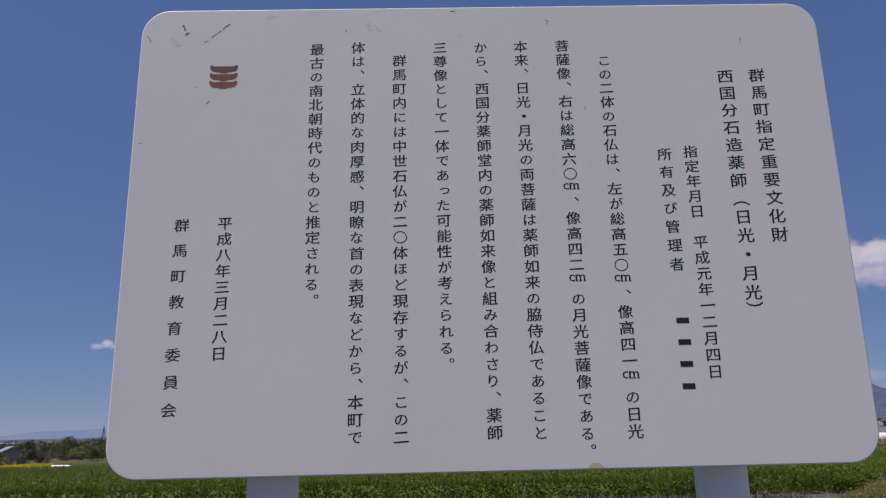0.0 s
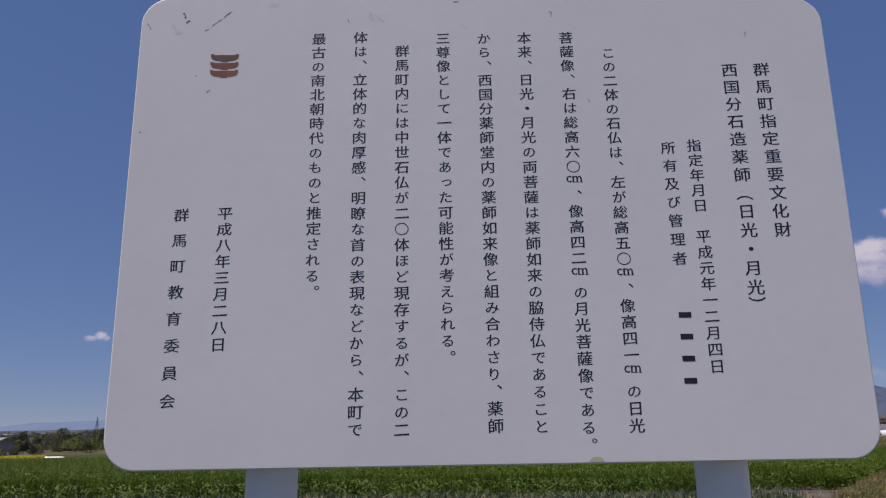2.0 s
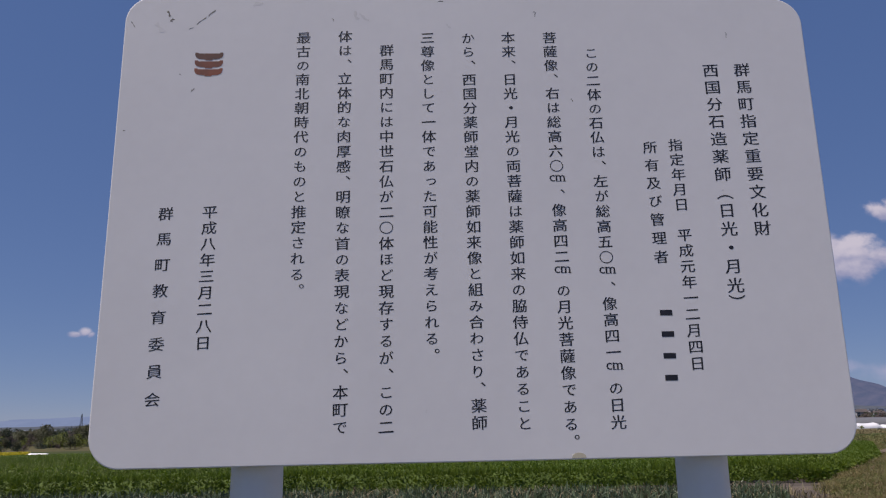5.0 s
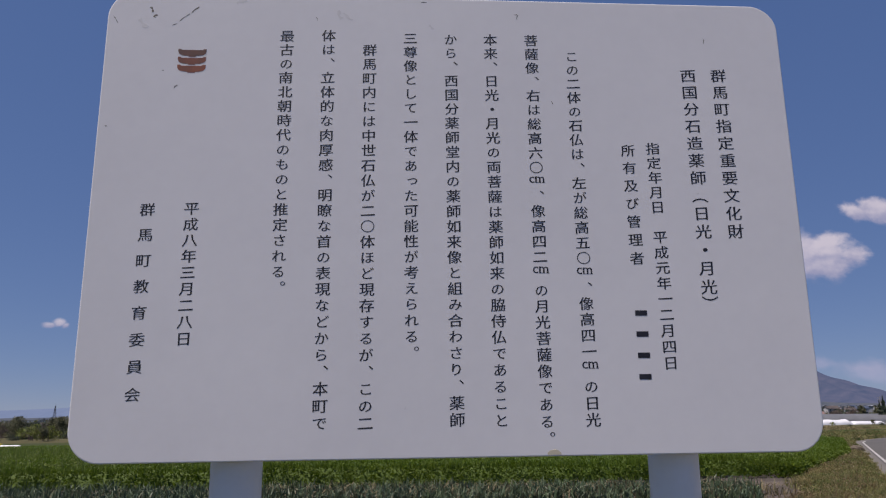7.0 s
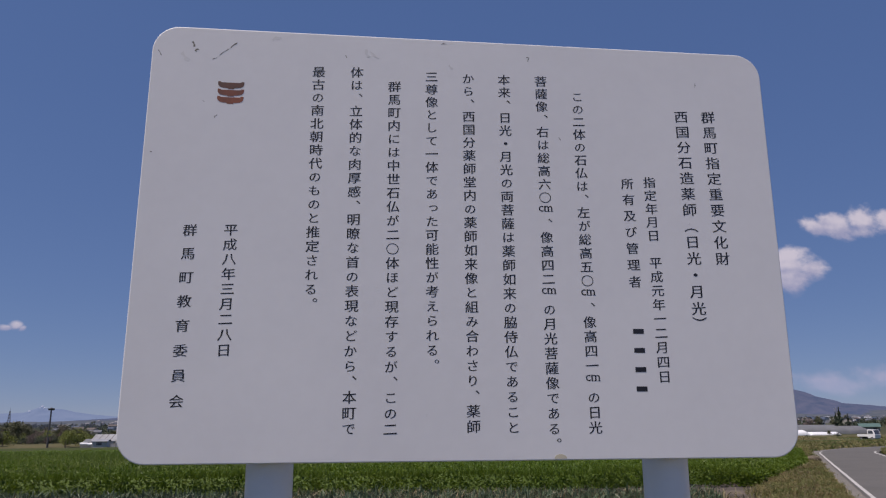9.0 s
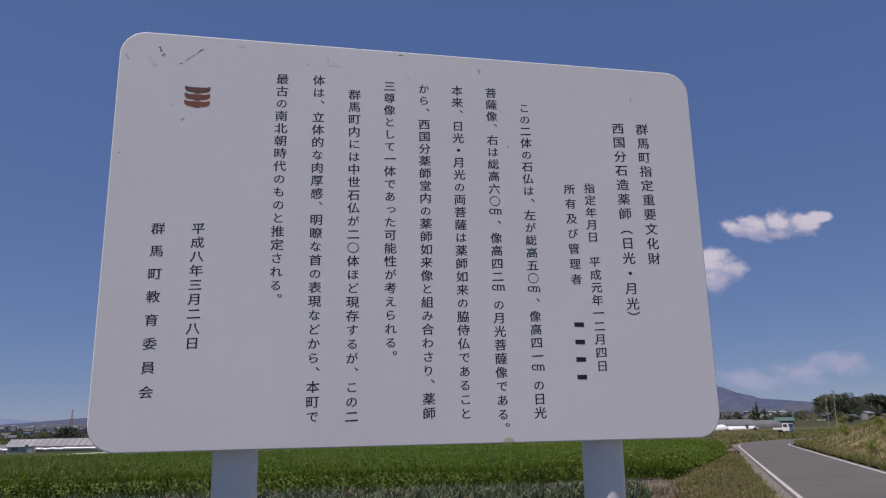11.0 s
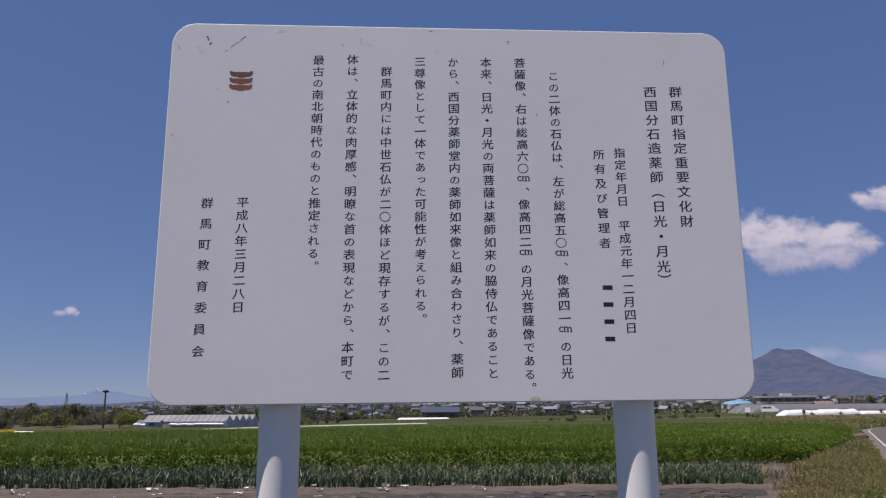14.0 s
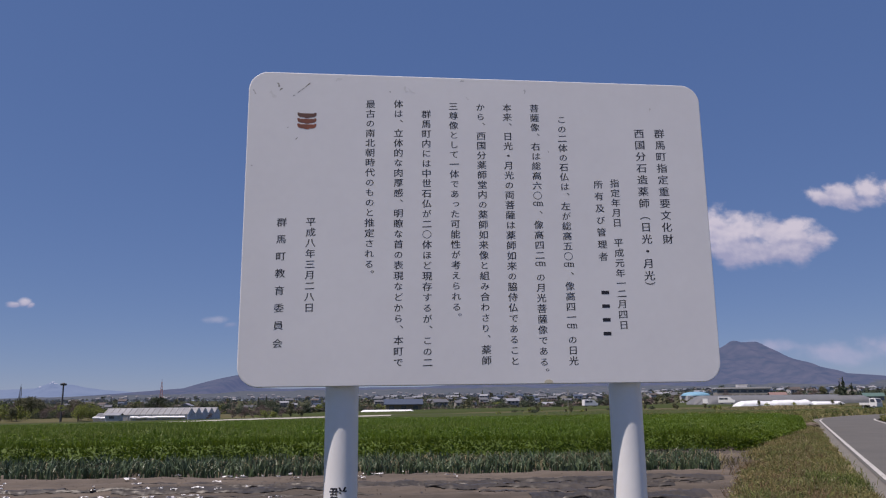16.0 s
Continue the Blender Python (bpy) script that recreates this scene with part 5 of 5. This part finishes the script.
TREES = [tree("olive_tree", 5.5, 5.0, M_LEAVES[0], "round olive-green broadleaf tree", seed=1), tree("olive_tree", 5.0, 6.0, M_LEAVES[0], "spreading olive-green broadleaf tree", seed=2),
         tree("fresh_tree", 4.2, 5.0, M_LEAVES[1], "yellow-green tree in fresh leaf", seed=3), tree("fresh_tree", 3.6, 4.6, M_LEAVES[1], "low yellow-green bushy tree", seed=4, low=0.05),
         tree("dark_tree", 6.0, 5.0, M_LEAVES[2], "dark evergreen broadleaf tree", seed=5, n=1700, low=0.05), tree("conifer", 7.5, 3.2, M_LEAVES[2], "dark green pointed conifer tree", n=1700, conifer=True, seed=6, low=0.08),
         tree("bare_tree", 5.0, 4.5, M_LEAVES[3], "brownish tree not yet in leaf", low=0.04, seed=7, size=0.17), tree("hedge_tree", 4.0, 7.0, M_LEAVES[2], "broad dark evergreen hedge tree", seed=8, n=1700, low=0.02)]
def plant(k, x, y, sc):
    return place(TREES, k, x, y, R.uniform(0, 6.28), sc, 0.05)

for k, x, y, sc in ((2, -54.5, 150, 0.85), (3, -52.0, 152, 0.8), (2, -58, 160, 0.75), (3, -71, 156, 1.0), (3, -68.5, 157, 0.9), (4, -58.5, 222, 1.0), (7, -57, 224, 1.15), (4, -60, 223, 1.02), (5, 140.5, 219, 0.85), (5, 143, 221, 1.05), (5, 145, 220, 0.8)):
    plant(k, x, y, sc)
for k, x, y, sc in ((6, -23.5, 134, 0.42), (6, -21.8, 136, 0.46), (6, -20.2, 135, 0.42), (6, -18.6, 137, 0.46), (6, -17.0, 136, 0.40), (6, -22.6, 138, 0.48), (6, -19.4, 139, 0.48), (6, -15.8, 138, 0.36), (2, -17.2, 128, 0.36), (2, -15.9, 128.6, 0.30), (0, -13.5, 131, 0.28), (0, -11.8, 132, 0.26), (6, -26.4, 128.5, 0.26)):
    plant(k, x, y, sc)
for i in range(60):
    y = R.uniform(200, 260)
    plant(R.choice((0, 1, 0, 6, 6, 4, 3)), R.uniform(-0.68, -0.345) * y, y, R.uniform(0.75, 1.15))
for i in range(60):
    y = R.uniform(196, 215)
    plant(R.choice((7, 7, 6, 3, 0)), R.uniform(-0.68, -0.33) * y, y, R.uniform(0.5, 0.8))
for i in range(14):
    y = R.uniform(122, 140)
    plant(R.choice((6, 6, 7, 0)), R.uniform(-0.66, -0.5) * y, y, R.uniform(0.22, 0.4))
for i in range(14):
    y = R.uniform(150, 175)
    plant(R.choice((3, 6, 0, 7)), R.uniform(-0.66, -0.36) * y, y, R.uniform(0.4, 0.6))
for i in range(70):
    y = R.uniform(505, 580)
    plant(R.choice((4, 4, 7, 4, 4, 0)), R.uniform(0.745, 1.05) * y, y, R.uniform(2.5, 3.5))
for i in range(44):
    x, y, z = bank_fn(np.array(R.uniform(0.12, 0.75)), np.array(R.uniform(6, 47)))
    ob = plant(R.choice((3, 3, 0, 2, 2, 6)), float(x), float(y), R.uniform(0.08, 0.20))
    ob.location.z = float(z) - 0.05
for i in range(200):
    y = 345 + 900 * R.random() ** 1.5
    plant(R.choice((4, 4, 7, 7, 0, 1, 0, 5, 6, 2)), R.uniform(-0.46, 0.95) * y, y, R.uniform(0.7, 1.5))
for i in range(90):
    y = R.uniform(350, 470)
    plant(R.choice((4, 7, 7, 0, 1, 6)), R.uniform(-0.05, 0.55) * y, y, R.uniform(0.5, 0.95))
for i in range(90):
    y = R.uniform(300, 480)
    plant(R.choice((7, 7, 4, 6, 7)), R.uniform(-0.40, -0.06) * y, y, R.uniform(0.6, 1.0))
for i in range(22):
    y = R.uniform(300, 345)
    plant(R.choice((7, 7, 6, 3)), R.uniform(-0.21, -0.03) * y, y, R.uniform(0.5, 0.8))
for i in range(60):
    y = R.uniform(255, 430)
    plant(R.choice((7, 7, 7, 4, 6)), R.uniform(-0.46, 0.02) * y, y, R.uniform(0.55, 0.95))
def far_woods(name, cnt, sl0, sl1, y0, y1, hgt, material, label, seed):
    """Woods and gardens among the far houses: loose clumps of leaves in one mesh."""
    rg = np.random.default_rng(seed)
    y = y0 + (y1 - y0) * rg.random(cnt) ** 1.2
    x = rg.uniform(sl0, sl1, cnt) * y
    m = 46
    h = hgt * rg.uniform(0.5, 1.2, cnt)
    w = rg.uniform(1.5, 3.6, cnt)
    d = rg.normal(size=(cnt, m, 3))
    d /= np.linalg.norm(d, axis=2)[:, :, None]
    q = np.stack([x, y, gz(x, y) + h * 0.45], 1)[:, None, :] + d * np.stack([w, w, h * 0.55], 1)[:, None, :] * rg.uniform(0.5, 1.05, (cnt, m, 1))
    v, f = leaves(q.reshape(-1, 3), rg.uniform(0.6, 1.5, cnt * m), rg, 0.8)
    tagged(link(name, array_mesh(name, v, f, material)), label, "woods", kind="stuff")

far_woods("far_woods", 1300, -0.72, 0.72, 420, 1250, 4.5, M_LEAVES[2], "dark trees and gardens among the far houses", 21)
far_woods("far_scrub", 700, -0.72, 0.60, 380, 1100, 3.4, M_LEAVES[3], "brownish bare scrub among the far houses", 22)
far_woods("far_orchards", 450, -0.72, 0.60, 300, 900, 3.0, M_LEAVES[0], "olive-green orchards in front of the village", 23)
def far_town(cnt, seed):
    """Houses of the towns on the far slopes: small gabled blocks in one mesh."""
    rg = np.random.default_rng(seed)
    y = rg.uniform(1250, 2200, cnt)
    x = rg.uniform(-0.34, 0.80, cnt) * y
    k = wob(x * 0.006, y * 0.006, 1.0) + 0.5 * wob(x * 0.02, y * 0.02, 1.0) + rg.uniform(-0.5, 0.5, cnt) > 0.0
    x, y = x[k], y[k]
    crest = np.interp(x, (-2300, -1200, -600, 0, 600, 1300, 1900, 2600), (28, 36, 52, 56, 62, 72, 80, 75))
    z = np.maximum(gz(x, y), 12 + (crest - 12) * np.clip((y - 1400) / 1500, 0, 1) ** 1.35) - 1.5
    w, d, h = rg.uniform(4, 9, len(x)), rg.uniform(4, 8, len(x)), rg.uniform(3.0, 6.0, len(x))
    base = np.array([[-1, -1], [1, -1], [1, 1], [-1, 1]], float)
    lo = np.stack([x[:, None] + base[:, 0] * w[:, None] / 2, y[:, None] + base[:, 1] * d[:, None] / 2, z[:, None] + 0 * base[:, 0]], 2)
    hi = lo + np.stack([0 * h, 0 * h, h], 1)[:, None]
    top = np.stack([np.stack([x + s_ * w / 2, y, z + h * 1.35], 1) for s_ in (-1, 1)], 1)
    v = np.concatenate([lo, hi, top], 1).reshape(-1, 3)
    tri = np.array([[0, 1, 5], [0, 5, 4], [1, 2, 6], [1, 6, 5], [2, 3, 7], [2, 7, 6], [3, 0, 4], [3, 4, 7], [4, 5, 9], [4, 9, 8], [6, 7, 8], [6, 8, 9], [4, 8, 7], [5, 6, 9]])
    f = (np.arange(len(x))[:, None, None] * 10 + tri[None]).reshape(-1, 3)
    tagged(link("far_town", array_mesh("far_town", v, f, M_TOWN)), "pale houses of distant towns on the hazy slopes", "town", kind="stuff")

# walls also carry the distance haze as emission
M_TOWN = hazed_mat("far_town_walls", (0.08, 0.08, 0.085), (0.26, 0.25, 0.25), 0.02, (0.035, 0.043, 0.065), 1.0)
far_town(420, 31)
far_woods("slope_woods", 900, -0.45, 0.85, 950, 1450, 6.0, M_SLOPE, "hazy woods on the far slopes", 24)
for i in range(46):
    y = R.uniform(104, 150)
    plant(R.choice((3, 7, 7, 0)), R.uniform(0.16, 0.66) * y, y, R.uniform(0.10, 0.24))


# ---- small things near the sign ----
# Crumpled white pieces: real scraps, or sun glints on film painted as pieces.
def scraps(n, xr, yr, size, name, label):
    for i in range(n):
        x = R.uniform(*xr)
        y = R.uniform(*yr) - 0.055 * x
        w, d = size * R.choice((0.6, 0.9, 1.6, 2.6, 4.2)), size * R.uniform(0.35, 0.8)
        bm = bmesh.new()
        bmesh.ops.create_grid(bm, x_segments=5, y_segments=3, size=0.5)
        for v_ in bm.verts:
            v_.co = Vector((v_.co.x * w + R.uniform(-0.1, 0.1) * w, v_.co.y * d + R.uniform(-0.1, 0.1) * d, 0.012 + R.uniform(0, 0.035)))
        ob = part(name, bm, M_SCRAP_GLINT)
        ob.matrix_world = Matrix.Translation((x, y, float(soil_fn(np.array((x + 34) / (float(soil_right(np.array(y))) + 34)), np.array(y))[2]) + 0.02)) @ Matrix.Rotation(R.uniform(-0.2, 0.2), 4, "Z")
        tagged(ob, label, "plastic scrap", "plastic scraps")

# three rows of white flecks in place of sun glints, then scraps by the leeks
scraps(18, (-8.4, -1.6), (12.2, 12.4), 0.065, "scrap_or_glint", "white fleck painted as a sun glint on plastic film")
scraps(14, (-7.0, -1.2), (11.0, 11.2), 0.06, "scrap_or_glint", "white fleck painted as a sun glint on plastic film")
scraps(8, (-8.4, -2.0), (13.2, 13.6), 0.06, "scrap_or_glint", "white fleck painted as a sun glint on plastic film")
scraps(30, (-10, 2.0), (14.2, 14.7), 0.05, "scrap_or_glint", "small white scrap of plastic beside the leeks")

bm = bmesh.new()
bmesh.ops.create_icosphere(bm, subdivisions=3, radius=1)
for v_ in bm.verts:
    v_.co = Vector((v_.co.x * 0.34, v_.co.y * 0.20, v_.co.z * 0.17)) * (1 + 0.25 * noise.noise(v_.co * 2.3))
ob = part("clod", bm, M_BARK)
ob.location = (20.1, 33.3, float(gz(20.1, 33.3)) + 0.19)
tagged(ob, "dark clod of earth lying at the road edge", "clod")

# bed of yellow blossom and a strip of white film at the west edge of the field
M_YELLOW = thin(mat("yellow_blossom", (0.62, 0.50, 0.02), (0.45, 0.42, 0.03), 1.5, 0.7, island=0.25), 0.3)
n = 2600
x, y = rng.uniform(-55.2, -50.4, n), rng.uniform(98, 103, n)
vv, ff = leaves(np.stack([x, y, gz(x, y) + rng.uniform(0.05, 0.5, n) * (1 + 0.15 * wob(x, y, 1.2))], 1), rng.uniform(0.08, 0.2, n), rng)
tagged(link("yellow_flowers", array_mesh("yellow_flowers", vv, ff, M_YELLOW)), "bed of bright yellow blossom beside the field", "flowers", kind="stuff")
long_tunnel(-48.6, 101, 2.8, 0.7, 0.32, 0.1, M_WHITEFILM, "low bed under white film at the field's edge", "covered_bed", 0.2, 3)

def off_road(x, y, gap):
    px, py, nx, ny = road_line(np.linspace(20, 150, 160))
    return np.min(np.hypot(x[:, None] - px, y[:, None] - py), 1) > gap

# rough weeds between the bend of the road and the tunnels
for nm, cnt, hh, mt, lb in (("field_weeds", 52000, 0.34, M_GRASS, "rough green and brown weeds beyond the bend"), ("dry_field_weeds", 9000, 0.30, M_DRYGRASS, "dry straw-coloured weeds beyond the bend")):
    y = rng.uniform(46, 118, cnt)
    x = rng.uniform(0.20, 0.80, cnt) * y
    k = (wob(x, y, 0.22) + 0.5 * wob(x, y, 0.9) + rng.uniform(-0.5, 0.5, cnt) > -0.2) & (np.hypot(x - 60, y - 87) > 3.2) & (y > crop_far(x) + 3) & off_road(x, y, 2.0)
    x, y = x[k], y[k]
    vv, ff = blades(np.stack([x, y, gz(x, y) - 0.02], 1), rng.uniform(0.3, 1.0, len(x)) * hh, rng.uniform(0.04, 0.10, len(x)), rng.uniform(0.1, 0.9, len(x)), rng)
    tagged(link(nm, array_mesh(nm, vv, ff, mt)), lb, "weeds", kind="stuff")

# dry mound on the outer side of the bend
def mound_fn(u, v):
    x, y = 44 + 13 * u, 84 + 14 * v
    return x, y, gz(x, y) + 0.40 * np.sin(np.pi * u) * np.sin(np.pi * v) * (1 + 0.3 * wob(x, y, 0.6))
tagged(link("earth_mound", sheet("earth_mound", np.linspace(0, 1, 30), np.linspace(0, 1, 30), mound_fn, M_STRAW)), "low mound of pale earth and dry grass beyond the bend", "mound")
n = 5000
u, v_ = rng.random(n), rng.random(n)
x, y, z = mound_fn(u, v_)
vv, ff = blades(np.stack([x, y, z - 0.03], 1), rng.uniform(0.15, 0.45, n), rng.uniform(0.03, 0.07, n), rng.uniform(0.1, 0.8, n), rng)
tagged(link("mound_grass", array_mesh("mound_grass", vv, ff, M_DRYGRASS)), "dry straw-coloured grass on the mound", "grass", kind="stuff")
